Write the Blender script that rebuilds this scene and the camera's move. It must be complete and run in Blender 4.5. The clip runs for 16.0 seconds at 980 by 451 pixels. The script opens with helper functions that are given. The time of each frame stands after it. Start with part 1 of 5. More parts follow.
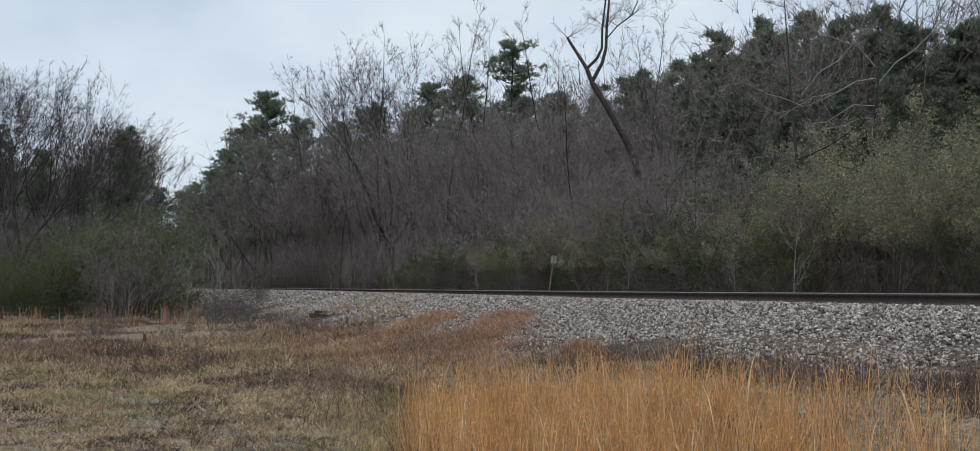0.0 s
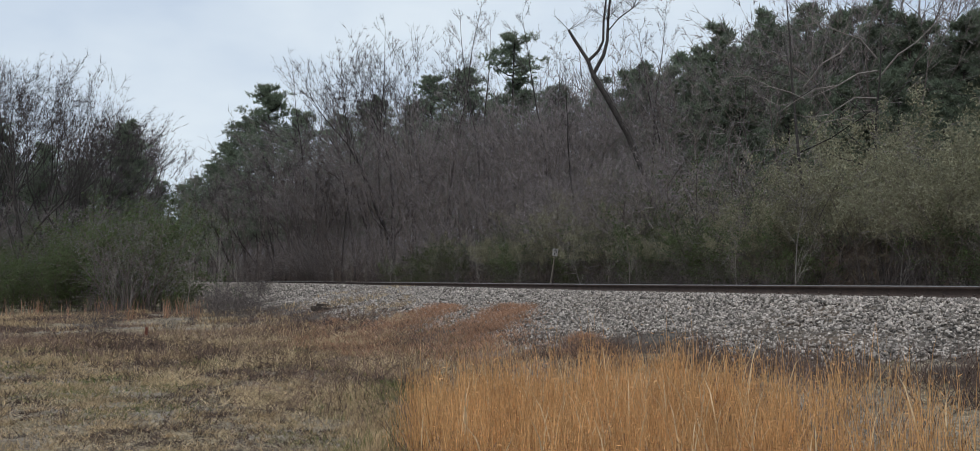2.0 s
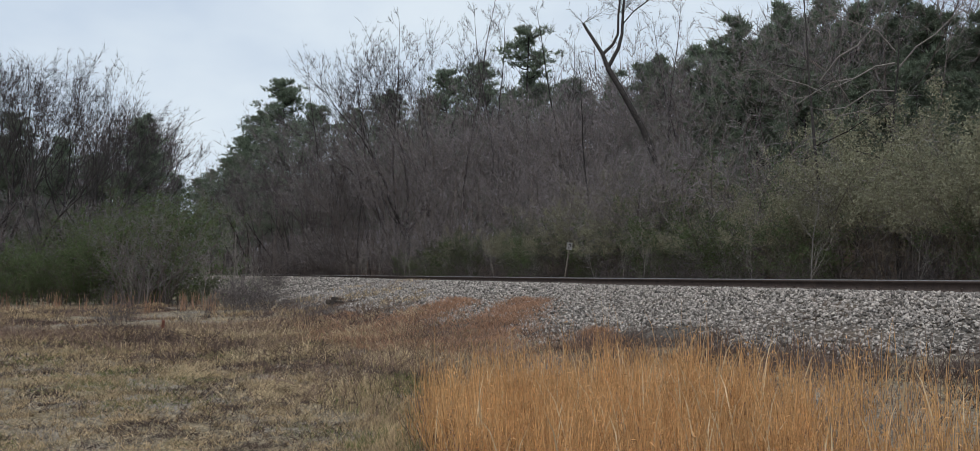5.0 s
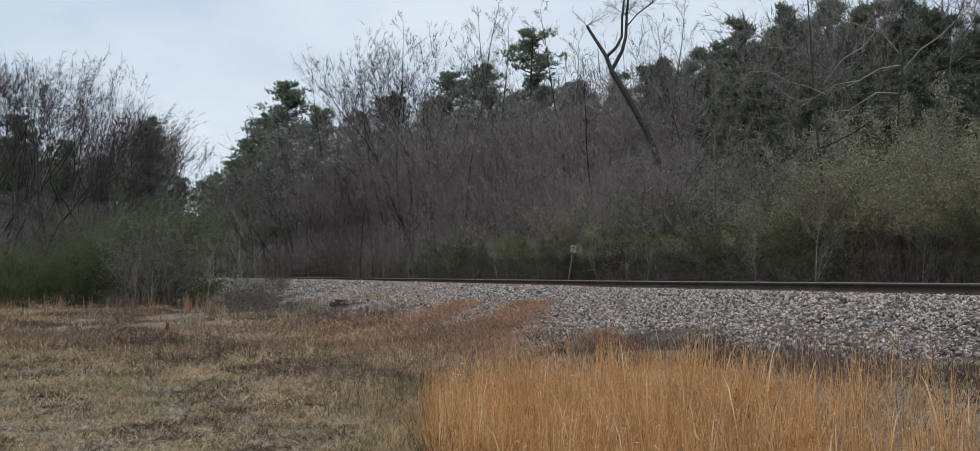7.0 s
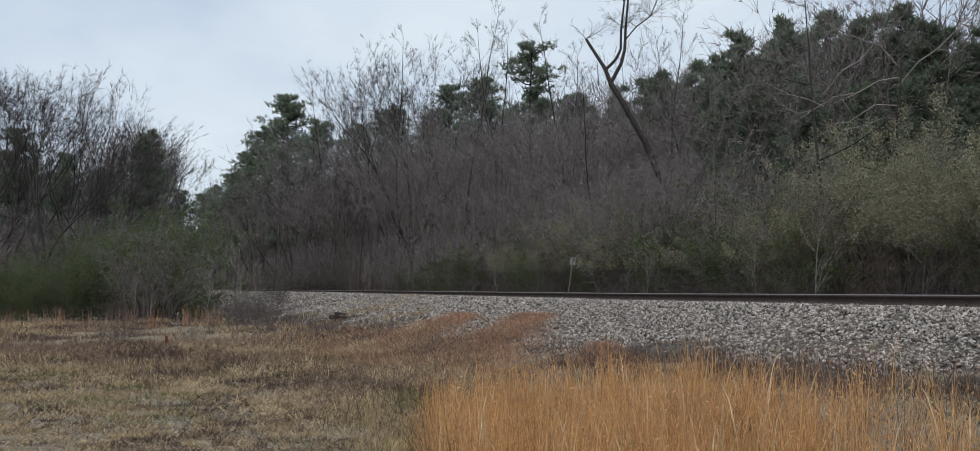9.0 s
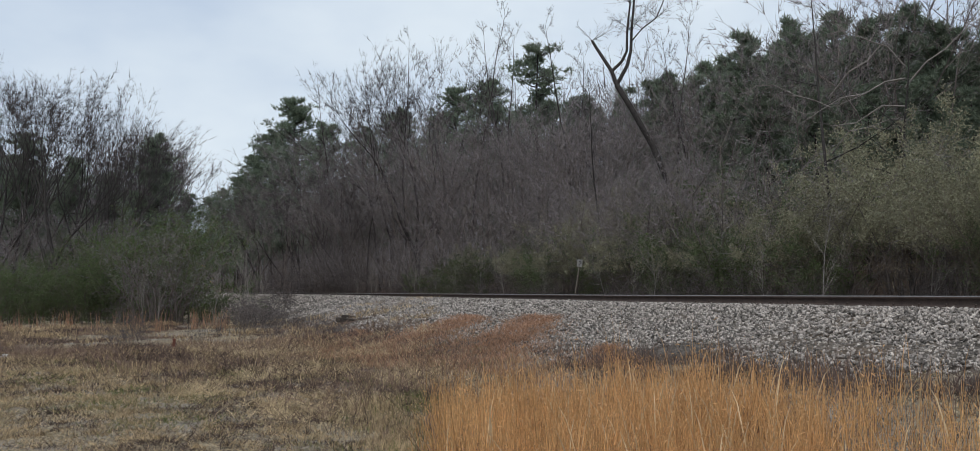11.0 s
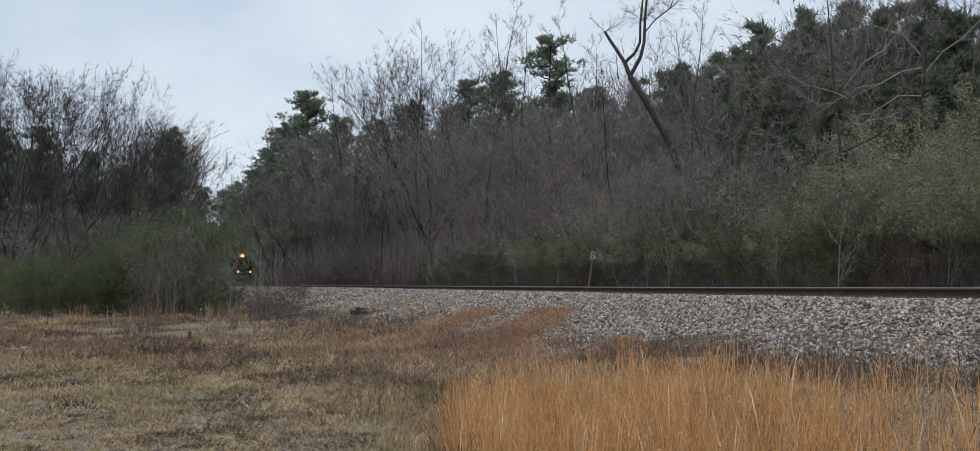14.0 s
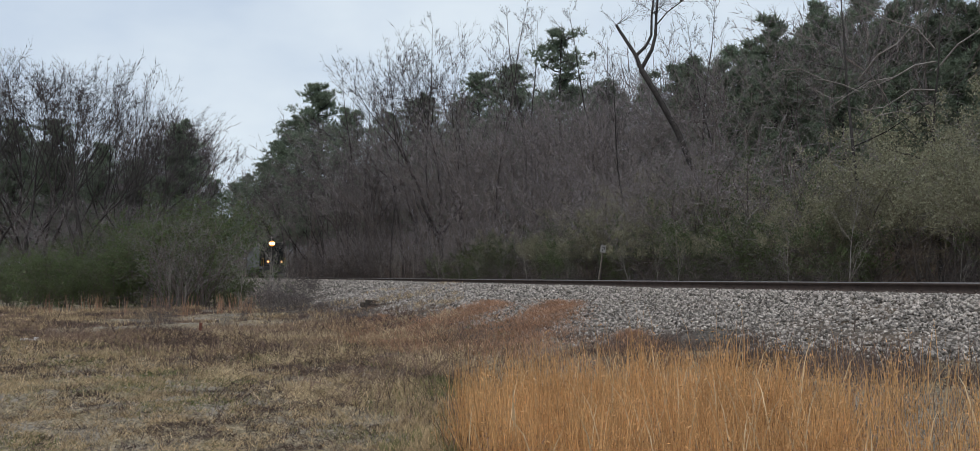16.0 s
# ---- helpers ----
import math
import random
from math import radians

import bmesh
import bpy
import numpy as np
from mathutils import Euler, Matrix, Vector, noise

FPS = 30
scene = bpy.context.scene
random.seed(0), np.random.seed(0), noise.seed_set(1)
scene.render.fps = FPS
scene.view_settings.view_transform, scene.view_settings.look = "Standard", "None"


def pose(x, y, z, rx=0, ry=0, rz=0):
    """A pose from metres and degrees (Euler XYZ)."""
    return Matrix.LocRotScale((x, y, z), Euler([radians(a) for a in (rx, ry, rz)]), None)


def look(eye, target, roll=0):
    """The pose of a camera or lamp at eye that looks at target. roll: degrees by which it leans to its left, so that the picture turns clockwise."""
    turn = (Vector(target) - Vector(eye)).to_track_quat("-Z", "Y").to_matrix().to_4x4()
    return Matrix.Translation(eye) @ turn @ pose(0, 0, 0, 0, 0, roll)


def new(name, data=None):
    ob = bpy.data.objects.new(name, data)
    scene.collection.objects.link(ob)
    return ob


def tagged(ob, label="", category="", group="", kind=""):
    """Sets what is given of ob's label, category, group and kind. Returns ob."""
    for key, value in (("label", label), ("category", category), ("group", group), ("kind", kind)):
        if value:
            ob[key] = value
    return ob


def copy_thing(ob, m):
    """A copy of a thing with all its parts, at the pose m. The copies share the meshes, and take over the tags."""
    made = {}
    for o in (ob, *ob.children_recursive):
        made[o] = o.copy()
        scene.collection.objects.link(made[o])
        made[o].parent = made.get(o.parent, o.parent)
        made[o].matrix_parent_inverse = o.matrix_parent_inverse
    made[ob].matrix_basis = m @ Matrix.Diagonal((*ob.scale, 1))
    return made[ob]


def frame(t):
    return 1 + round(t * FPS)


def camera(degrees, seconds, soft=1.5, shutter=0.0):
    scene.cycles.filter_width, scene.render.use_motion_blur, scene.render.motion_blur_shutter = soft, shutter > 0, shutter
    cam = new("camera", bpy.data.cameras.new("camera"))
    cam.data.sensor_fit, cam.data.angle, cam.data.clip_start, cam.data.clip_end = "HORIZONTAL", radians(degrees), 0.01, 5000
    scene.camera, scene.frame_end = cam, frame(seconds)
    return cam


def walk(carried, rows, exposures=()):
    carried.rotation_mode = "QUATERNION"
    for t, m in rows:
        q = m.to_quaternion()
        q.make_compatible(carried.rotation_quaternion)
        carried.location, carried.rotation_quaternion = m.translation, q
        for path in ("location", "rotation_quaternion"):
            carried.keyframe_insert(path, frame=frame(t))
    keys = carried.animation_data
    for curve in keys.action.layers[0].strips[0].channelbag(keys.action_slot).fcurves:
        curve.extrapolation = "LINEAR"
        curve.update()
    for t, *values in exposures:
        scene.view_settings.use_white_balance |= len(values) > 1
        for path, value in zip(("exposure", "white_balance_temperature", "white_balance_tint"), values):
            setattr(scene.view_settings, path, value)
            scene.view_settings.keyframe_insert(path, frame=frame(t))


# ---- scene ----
cam = camera(59.2, 16.0, soft=0.55)
EYE = (0.0, 0.0, 1.55)
# seconds, turn to the right, tilt up, lean (degrees): a phone held by hand on one spot
TURNS = [(0, 1.264, 4.254, 0.031), (0.5, 1.277, 4.109, 0.034), (1, 1.273, 4.030, 0.013), (1.5, 1.241, 3.913, -0.002),
         (2, 1.176, 3.784, -0.028), (2.5, 1.074, 3.660, -0.010), (3, 0.919, 3.561, 0.027), (3.5, 0.782, 3.480, 0.059),
         (4, 0.599, 3.373, 0.052), (6.5, -0.052, 3.379, 0.058), (7, -0.018, 3.542, 0.082), (7.5, -0.009, 3.744, 0.030),
         (8, 0.000, 3.938, 0.000), (8.5, -0.003, 4.133, 0.029), (9, 0.005, 4.366, -0.003), (11.5, -0.573, 4.521, -0.193),
         (12, -0.704, 4.417, -0.227), (12.5, -0.841, 4.325, -0.264), (13, -0.984, 4.213, -0.261), (13.5, -1.169, 4.115, -0.266),
         (14, -1.311, 4.015, -0.264), (14.5, -1.479, 3.868, -0.119), (15, -1.604, 3.725, -0.035), (15.5, -1.785, 3.629, -0.041),
         (16, -1.977, 3.559, -0.005)]
PATH = []
for t, turn, tilt, lean in TURNS:
    a, b = radians(turn), radians(tilt - 0.05)
    aim = (EYE[0] + math.sin(a) * math.cos(b), EYE[1] + math.cos(a) * math.cos(b), EYE[2] + math.sin(b))
    PATH.append((t, look(EYE, aim, lean)))
walk(cam, PATH, exposures=[(0, 0.0), (16, 0.0)])

# ---- light: a thin, even overcast ----
SUN_UP, SUN_ROUND = radians(64), radians(200)
world = bpy.data.worlds.new("world")
scene.world = world
world.use_nodes = True
wn, wl = world.node_tree.nodes, world.node_tree.links
wn.clear()
w_out = wn.new("ShaderNodeOutputWorld")
w_bg = wn.new("ShaderNodeBackground")
sky = wn.new("ShaderNodeTexSky")
sky.sky_type, sky.sun_disc, sky.sun_elevation, sky.sun_rotation = "NISHITA", False, SUN_UP, SUN_ROUND
sky.air_density, sky.dust_density, sky.ozone_density = 1.0, 3.0, 2.0
sky_dim = wn.new("ShaderNodeVectorMath")
sky_dim.operation = "SCALE"
sky_dim.inputs["Scale"].default_value = 0.10
coord = wn.new("ShaderNodeTexCoord")
stretch = wn.new("ShaderNodeMapping")
stretch.inputs["Scale"].default_value = (1.0, 1.0, 2.2)
cloud = wn.new("ShaderNodeTexNoise")
cloud.inputs["Scale"].default_value, cloud.inputs["Detail"].default_value, cloud.inputs["Roughness"].default_value = 2.3, 5.0, 0.5
cloud_ramp = wn.new("ShaderNodeValToRGB")
cloud_ramp.color_ramp.elements[0].position, cloud_ramp.color_ramp.elements[0].color = 0.34, (0.52, 0.63, 0.79, 1)
cloud_ramp.color_ramp.elements[1].position, cloud_ramp.color_ramp.elements[1].color = 0.64, (0.78, 0.87, 0.95, 1)
cover = wn.new("ShaderNodeMixRGB")
cover.inputs["Fac"].default_value = 0.9
wl.new(sky.outputs[0], sky_dim.inputs[0])
wl.new(coord.outputs["Generated"], stretch.inputs[0])
wl.new(stretch.outputs[0], cloud.inputs["Vector"])
wl.new(cloud.outputs["Fac"], cloud_ramp.inputs[0])
wl.new(sky_dim.outputs[0], cover.inputs[1])
wl.new(cloud_ramp.outputs[0], cover.inputs[2])
wl.new(cover.outputs[0], w_bg.inputs[0])
wl.new(w_bg.outputs[0], w_out.inputs[0])
sun_data = bpy.data.lights.new("sun", "SUN")
sun_data.energy, sun_data.angle, sun_data.color = 1.5, radians(40), (1.0, 0.96, 0.9)
sun = new("sun", sun_data)
sun.matrix_world = look((0, 0, 50), (0 - math.sin(SUN_ROUND) * math.cos(SUN_UP) * 10, 0 - math.cos(SUN_ROUND) * math.cos(SUN_UP) * 10, 50 - 10 * math.sin(SUN_UP)))


# ---- materials ----
def surface(name, dark, light, scale=8.0, rough=0.85, bump=0.3, fine=60.0, metal=0.0, island=0.0, each=0.0, third=None, third_scale=0.7, depth=0.02, thin=0.0, grain=0.0):
    """Two colours by a coarse and a fine noise; island and each: how far single islands or objects differ in brightness.
    thin: the share of light that goes through leaves and blades. grain: how far small crumbs differ in brightness."""
    m = bpy.data.materials.new(name)
    m.use_nodes = True
    n, l = m.node_tree.nodes, m.node_tree.links
    p = n["Principled BSDF"]
    p.inputs["Roughness"].default_value, p.inputs["Metallic"].default_value = rough, metal
    p.inputs["Specular IOR Level"].default_value = 0.25
    tc = n.new("ShaderNodeTexCoord")
    a = n.new("ShaderNodeTexNoise")
    a.inputs["Scale"].default_value, a.inputs["Detail"].default_value, a.inputs["Roughness"].default_value = scale, 8, 0.62
    b = n.new("ShaderNodeTexNoise")
    b.inputs["Scale"].default_value, b.inputs["Detail"].default_value = fine, 4
    s = n.new("ShaderNodeMath")
    s.operation = "MULTIPLY_ADD"
    s.inputs[1].default_value = 0.5
    h = n.new("ShaderNodeMath")
    h.operation = "MULTIPLY"
    h.inputs[1].default_value = 0.5
    l.new(tc.outputs["Object"], a.inputs["Vector"])
    l.new(tc.outputs["Object"], b.inputs["Vector"])
    l.new(b.outputs["Fac"], h.inputs[0])
    l.new(a.outputs["Fac"], s.inputs[0])
    l.new(h.outputs[0], s.inputs[2])
    r = n.new("ShaderNodeValToRGB")
    r.color_ramp.elements[0].position, r.color_ramp.elements[0].color = 0.36, (*dark, 1)
    r.color_ramp.elements[1].position, r.color_ramp.elements[1].color = 0.64, (*light, 1)
    l.new(s.outputs[0], r.inputs[0])
    col = r.outputs[0]
    if third:
        c = n.new("ShaderNodeTexNoise")
        c.inputs["Scale"].default_value, c.inputs["Detail"].default_value = third_scale, 5
        l.new(tc.outputs["Object"], c.inputs["Vector"])
        cr = n.new("ShaderNodeValToRGB")
        cr.color_ramp.elements[0].position, cr.color_ramp.elements[1].position = 0.45, 0.62
        l.new(c.outputs["Fac"], cr.inputs[0])
        mx = n.new("ShaderNodeMixRGB")
        mx.inputs[2].default_value = (*third, 1)
        l.new(cr.outputs[0], mx.inputs[0])
        l.new(col, mx.inputs[1])
        col = mx.outputs[0]
    if grain:
        cells = n.new("ShaderNodeTexVoronoi")
        cells.inputs["Scale"].default_value = fine * 0.9
        l.new(tc.outputs["Object"], cells.inputs["Vector"])
        gm = n.new("ShaderNodeMapRange")
        gm.inputs["To Min"].default_value, gm.inputs["To Max"].default_value = 1 - grain, 1 + grain
        l.new(cells.outputs["Color"], gm.inputs["Value"])
        gs = n.new("ShaderNodeVectorMath")
        gs.operation = "SCALE"
        l.new(col, gs.inputs[0])
        l.new(gm.outputs[0], gs.inputs["Scale"])
        col = gs.outputs[0]
    for amount, node, sock in ((island, "ShaderNodeNewGeometry", "Random Per Island"), (each, "ShaderNodeObjectInfo", "Random")):
        if amount:
            g = n.new(node)
            mp = n.new("ShaderNodeMapRange")
            mp.inputs["To Min"].default_value, mp.inputs["To Max"].default_value = 1 - amount, 1 + amount
            l.new(g.outputs[sock], mp.inputs["Value"])
            v = n.new("ShaderNodeVectorMath")
            v.operation = "SCALE"
            l.new(col, v.inputs[0])
            l.new(mp.outputs[0], v.inputs["Scale"])
            col = v.outputs[0]
    l.new(col, p.inputs["Base Color"])
    if thin:
        tr, mix = n.new("ShaderNodeBsdfTranslucent"), n.new("ShaderNodeMixShader")
        mix.inputs[0].default_value = thin
        l.new(col, tr.inputs["Color"])
        l.new(p.outputs[0], mix.inputs[1])
        l.new(tr.outputs[0], mix.inputs[2])
        l.new(mix.outputs[0], n["Material Output"].inputs["Surface"])
    if bump:
        bp = n.new("ShaderNodeBump")
        bp.inputs["Strength"].default_value, bp.inputs["Distance"].default_value = bump, depth
        l.new(s.outputs[0], bp.inputs["Height"])
        l.new(bp.outputs[0], p.inputs["Normal"])
    return m


def glow(name, colour, strength):
    m = bpy.data.materials.new(name)
    m.use_nodes = True
    p = m.node_tree.nodes["Principled BSDF"]
    p.inputs["Base Color"].default_value = (*colour, 1)
    p.inputs["Emission Color"].default_value, p.inputs["Emission Strength"].default_value = (*colour, 1), strength
    return m


M_TURF = surface("winter_turf", (0.06, 0.046, 0.032), (0.43, 0.345, 0.22), 3.0, 0.95, 1.0, 34, third=(0.235, 0.205, 0.17), third_scale=0.6, depth=0.1, grain=0.6)
M_LITTER = surface("leaf_litter", (0.05, 0.035, 0.025), (0.15, 0.10, 0.07), 1.2, 0.95, 0.7, 18, depth=0.05, grain=0.4)
# bed much darker than the stones: shade in their gaps put into the colour
M_BALLAST = surface("ballast_fines", (0.03, 0.025, 0.021), (0.15, 0.13, 0.11), 9, 0.95, 1.0, 24, depth=0.05, third=(0.10, 0.075, 0.055), third_scale=0.5, grain=0.75)
M_STONE = surface("ballast_stone", (0.085, 0.073, 0.065), (0.45, 0.405, 0.365), 14, 0.9, 0.4, 70, island=0.72)
M_STONE_EACH = surface("ballast_stone_single", (0.085, 0.073, 0.065), (0.45, 0.405, 0.365), 14, 0.9, 0.4, 70, each=0.72)
M_RAIL = surface("rusty_rail", (0.042, 0.031, 0.027), (0.095, 0.068, 0.057), 5, 0.7, 0.3, 60, metal=0.25)
M_RAIL_HEAD = surface("worn_rail_head", (0.16, 0.15, 0.145), (0.30, 0.28, 0.27), 4, 0.38, 0.05, 40, metal=0.8)
M_TIE = surface("creosote_timber", (0.03, 0.024, 0.02), (0.10, 0.08, 0.065), 6, 0.9, 0.6, 50, each=0.25)
M_BARK = surface("grey_brown_bark", (0.075, 0.06, 0.052), (0.19, 0.16, 0.145), 5, 0.9, 0.8, 40, each=0.25)
M_BARK_DARK = surface("dark_wet_bark", (0.026, 0.023, 0.022), (0.08, 0.07, 0.066), 6, 0.85, 0.9, 45)
M_BARK_PALE = surface("pale_grey_bark", (0.15, 0.135, 0.12), (0.32, 0.29, 0.265), 6, 0.85, 0.5, 40)
M_TWIG = surface("bare_twigs", (0.125, 0.111, 0.114), (0.29, 0.257, 0.26), 2.0, 0.9, 0, 9, island=0.3, each=0.25)
M_TWIG_DARK = surface("dark_twigs", (0.038, 0.033, 0.034), (0.105, 0.09, 0.091), 2.0, 0.9, 0, 9, island=0.3, each=0.2)
M_TWIG_BROWN = surface("brown_twigs", (0.09, 0.075, 0.05), (0.21, 0.175, 0.12), 2.0, 0.9, 0, 9, island=0.3, each=0.2)
M_OLIVE = surface("olive_leaves", (0.175, 0.17, 0.112), (0.38, 0.365, 0.245), 1.3, 0.6, 0, 12, island=0.35, each=0.25, thin=0.4)
M_GREEN = surface("privet_leaves", (0.05, 0.072, 0.03), (0.125, 0.165, 0.07), 1.0, 0.55, 0, 12, island=0.35, each=0.25, thin=0.4)
M_PINE = surface("pine_needles", (0.10, 0.13, 0.092), (0.22, 0.26, 0.185), 0.8, 0.6, 0, 10, island=0.3, each=0.2, thin=0.4)
M_STRAW = surface("golden_straw", (0.40, 0.215, 0.09), (0.84, 0.51, 0.24), 1.5, 0.75, 0, 14, island=0.3, thin=0.4)
M_STRAW_PALE = surface("bleached_straw", (0.55, 0.40, 0.24), (0.85, 0.66, 0.42), 1.5, 0.8, 0, 14, island=0.25, thin=0.3)
M_STRAW_BLEACHED = surface("bleached_tussock", (0.36, 0.27, 0.16), (0.74, 0.59, 0.38), 0.8, 0.85, 0, 10, island=0.45, thin=0.3)
M_STRAW_DULL = surface("dull_dry_grass", (0.27, 0.195, 0.115), (0.62, 0.47, 0.29), 0.8, 0.85, 0, 10, island=0.55, thin=0.4)
M_STRAW_RED = surface("russet_dry_grass", (0.25, 0.14, 0.09), (0.50, 0.30, 0.195), 0.8, 0.85, 0, 10, island=0.3, thin=0.4)
M_TURF_BLADE = surface("olive_winter_turf", (0.20, 0.168, 0.095), (0.48, 0.40, 0.24), 0.8, 0.85, 0, 10, island=0.5, thin=0.3)
M_WEED = surface("dead_weed_stems", (0.11, 0.074, 0.058), (0.30, 0.205, 0.155), 0.7, 0.9, 0, 10, island=0.35)
M_WEED_DARK = surface("dark_weed_stems", (0.045, 0.032, 0.028), (0.14, 0.095, 0.078), 0.7, 0.9, 0, 10, island=0.4)
M_GRASS_GREEN = surface("green_winter_grass", (0.09, 0.105, 0.035), (0.22, 0.23, 0.09), 1.0, 0.8, 0, 10, island=0.3, thin=0.4)
M_RUST_PAINT = surface("rust_red_pipe", (0.11, 0.042, 0.03), (0.23, 0.09, 0.06), 8, 0.8, 0.3, 50)
M_SIGN = surface("weathered_white_sheet", (0.20, 0.19, 0.18), (0.34, 0.325, 0.31), 9, 0.6, 0.1, 60)
M_SIGN_MARK = surface("faded_black_paint", (0.03, 0.03, 0.03), (0.07, 0.07, 0.07), 9, 0.6, 0, 60)
M_POST = surface("weathered_post", (0.10, 0.085, 0.07), (0.22, 0.19, 0.16), 8, 0.9, 0.5, 50)
M_LOCO = surface("black_engine_paint", (0.012, 0.012, 0.013), (0.03, 0.029, 0.028), 2, 0.45, 0.1, 30)
M_LOCO_GREY = surface("sooty_grey_steel", (0.03, 0.03, 0.03), (0.09, 0.085, 0.08), 3, 0.65, 0.2, 30)
M_WINDSCREEN = surface("dark_glass", (0.01, 0.012, 0.014), (0.02, 0.022, 0.024), 2, 0.08, 0, 30)
M_STRIPE = surface("dull_yellow_paint", (0.35, 0.2, 0.03), (0.5, 0.3, 0.05), 4, 0.6, 0, 30)
M_HEADLIGHT = glow("headlight_glow", (1.0, 0.66, 0.34), 9)
M_DITCH = glow("ditch_light_glow", (1.0, 0.52, 0.20), 3.0)
# orange glare round the lamps, put in as an emissive colour
M_LAMP_HALO = glow("lamp_halo_glow", (1.0, 0.30, 0.05), 1.2)
M_LITTER_WHITE = surface("white_plastic", (0.6, 0.6, 0.6), (0.8, 0.8, 0.8), 9, 0.5, 0.1, 40)


# ---- mesh helpers ----
def mesh(name, verts, faces, mat, smooth=False):
    """A mesh from arrays: verts (n, 3), faces a list of index arrays (k, 3) or (k, 4)."""
    v = np.asarray(verts, dtype=np.float32).reshape(-1, 3)
    fs = [np.asarray(f, dtype=np.int32) for f in faces if len(f)]
    me = bpy.data.meshes.new(name)
    me.vertices.add(len(v))
    me.vertices.foreach_set("co", v.ravel())
    loops = np.concatenate([f.ravel() for f in fs])
    sizes = np.concatenate([np.full(len(f), f.shape[1], dtype=np.int32) for f in fs])
    starts = np.concatenate([[0], np.cumsum(sizes)[:-1]]).astype(np.int32)
    me.loops.add(len(loops))
    me.loops.foreach_set("vertex_index", loops)
    me.polygons.add(len(sizes))
    me.polygons.foreach_set("loop_start", starts)
    if smooth:
        me.polygons.foreach_set("use_smooth", np.ones(len(sizes), dtype=bool))
    me.materials.append(mat)
    me.update(calc_edges=True)
    return me


def part(name, bm, material, parent=None, label=""):
    """Links a bmesh, or a finished mesh, as one object under a thing or a part."""
    if isinstance(bm, bmesh.types.BMesh):
        me = bpy.data.meshes.new(name)
        bm.to_mesh(me)
        bm.free()
        me.materials.append(material)
    else:
        me = bm
    ob = new(name, me)
    ob.parent = parent
    return tagged(ob, label)


def join(pieces):
    """(verts, faces) pairs into one pair."""
    vs, fs, k = [], [], 0
    for v, faces in pieces:
        vs.append(np.asarray(v).reshape(-1, 3))
        fs += [np.asarray(f) + k for f in faces if len(f)]
        k += len(vs[-1])
    return np.concatenate(vs), fs


def tubes(segs, sides=4):
    """Tapered tubes from rows of p0 (3), p1 (3), r0, r1."""
    s = np.asarray(segs, dtype=float).reshape(-1, 8)
    if not len(s):
        return np.zeros((0, 3)), []
    p, q, r0, r1 = s[:, 0:3], s[:, 3:6], s[:, 6], s[:, 7]
    d = q - p
    d = d / (np.linalg.norm(d, axis=1, keepdims=True) + 1e-9)
    ref = np.where(np.abs(d[:, 2:3]) > 0.9, np.array([[1.0, 0, 0]]), np.array([[0, 0, 1.0]]))
    u = np.cross(d, ref)
    u /= np.linalg.norm(u, axis=1, keepdims=True) + 1e-9
    w = np.cross(d, u)
    a = np.arange(sides) * 2 * math.pi / sides
    ring = u[:, None, :] * np.cos(a)[None, :, None] + w[:, None, :] * np.sin(a)[None, :, None]
    lo = p[:, None, :] + ring * r0[:, None, None]
    hi = q[:, None, :] + ring * r1[:, None, None]
    v = np.concatenate([lo, hi], axis=1).reshape(-1, 3)
    base = (np.arange(len(s)) * 2 * sides)[:, None]
    i = np.arange(sides)
    j = (i + 1) % sides
    f = np.stack([base + i, base + j, base + sides + j, base + sides + i], axis=2).reshape(-1, 4)
    return v, [f]


def spikes(p, q, r):
    """Three-sided thin cones from p to the tips q."""
    p, q = np.asarray(p, dtype=float).reshape(-1, 3), np.asarray(q, dtype=float).reshape(-1, 3)
    n = len(p)
    r = np.broadcast_to(r, (n,))
    d = q - p
    d = d / (np.linalg.norm(d, axis=1, keepdims=True) + 1e-9)
    ref = np.where(np.abs(d[:, 2:3]) > 0.9, np.array([[1.0, 0, 0]]), np.array([[0, 0, 1.0]]))
    u = np.cross(d, ref)
    u /= np.linalg.norm(u, axis=1, keepdims=True) + 1e-9
    w = np.cross(d, u)
    v = np.empty((n, 4, 3))
    for k in range(3):
        a = k * 2 * math.pi / 3
        v[:, k] = p + (u * math.cos(a) + w * math.sin(a)) * r[:, None]
    v[:, 3] = q
    b = (np.arange(n) * 4)[:, None]
    f = np.concatenate([b + [0, 1, 3], b + [1, 2, 3], b + [2, 0, 3]])
    return v.reshape(-1, 3), [f]


def slivers(rng, p, q, r):
    """The finest twigs: one slim triangle each."""
    p, q = np.asarray(p, dtype=float).reshape(-1, 3), np.asarray(q, dtype=float).reshape(-1, 3)
    side = np.cross(q - p, rng.normal(size=p.shape))
    side *= np.broadcast_to(r, (len(p),))[:, None] / (np.linalg.norm(side, axis=1, keepdims=True) + 1e-9)
    v = np.stack([p - side, p + side, q], axis=1).reshape(-1, 3)
    return v, [np.arange(len(v)).reshape(-1, 3)]


def unit(rng, n):
    v = rng.normal(size=(n, 3))
    return v / (np.linalg.norm(v, axis=1, keepdims=True) + 1e-9)


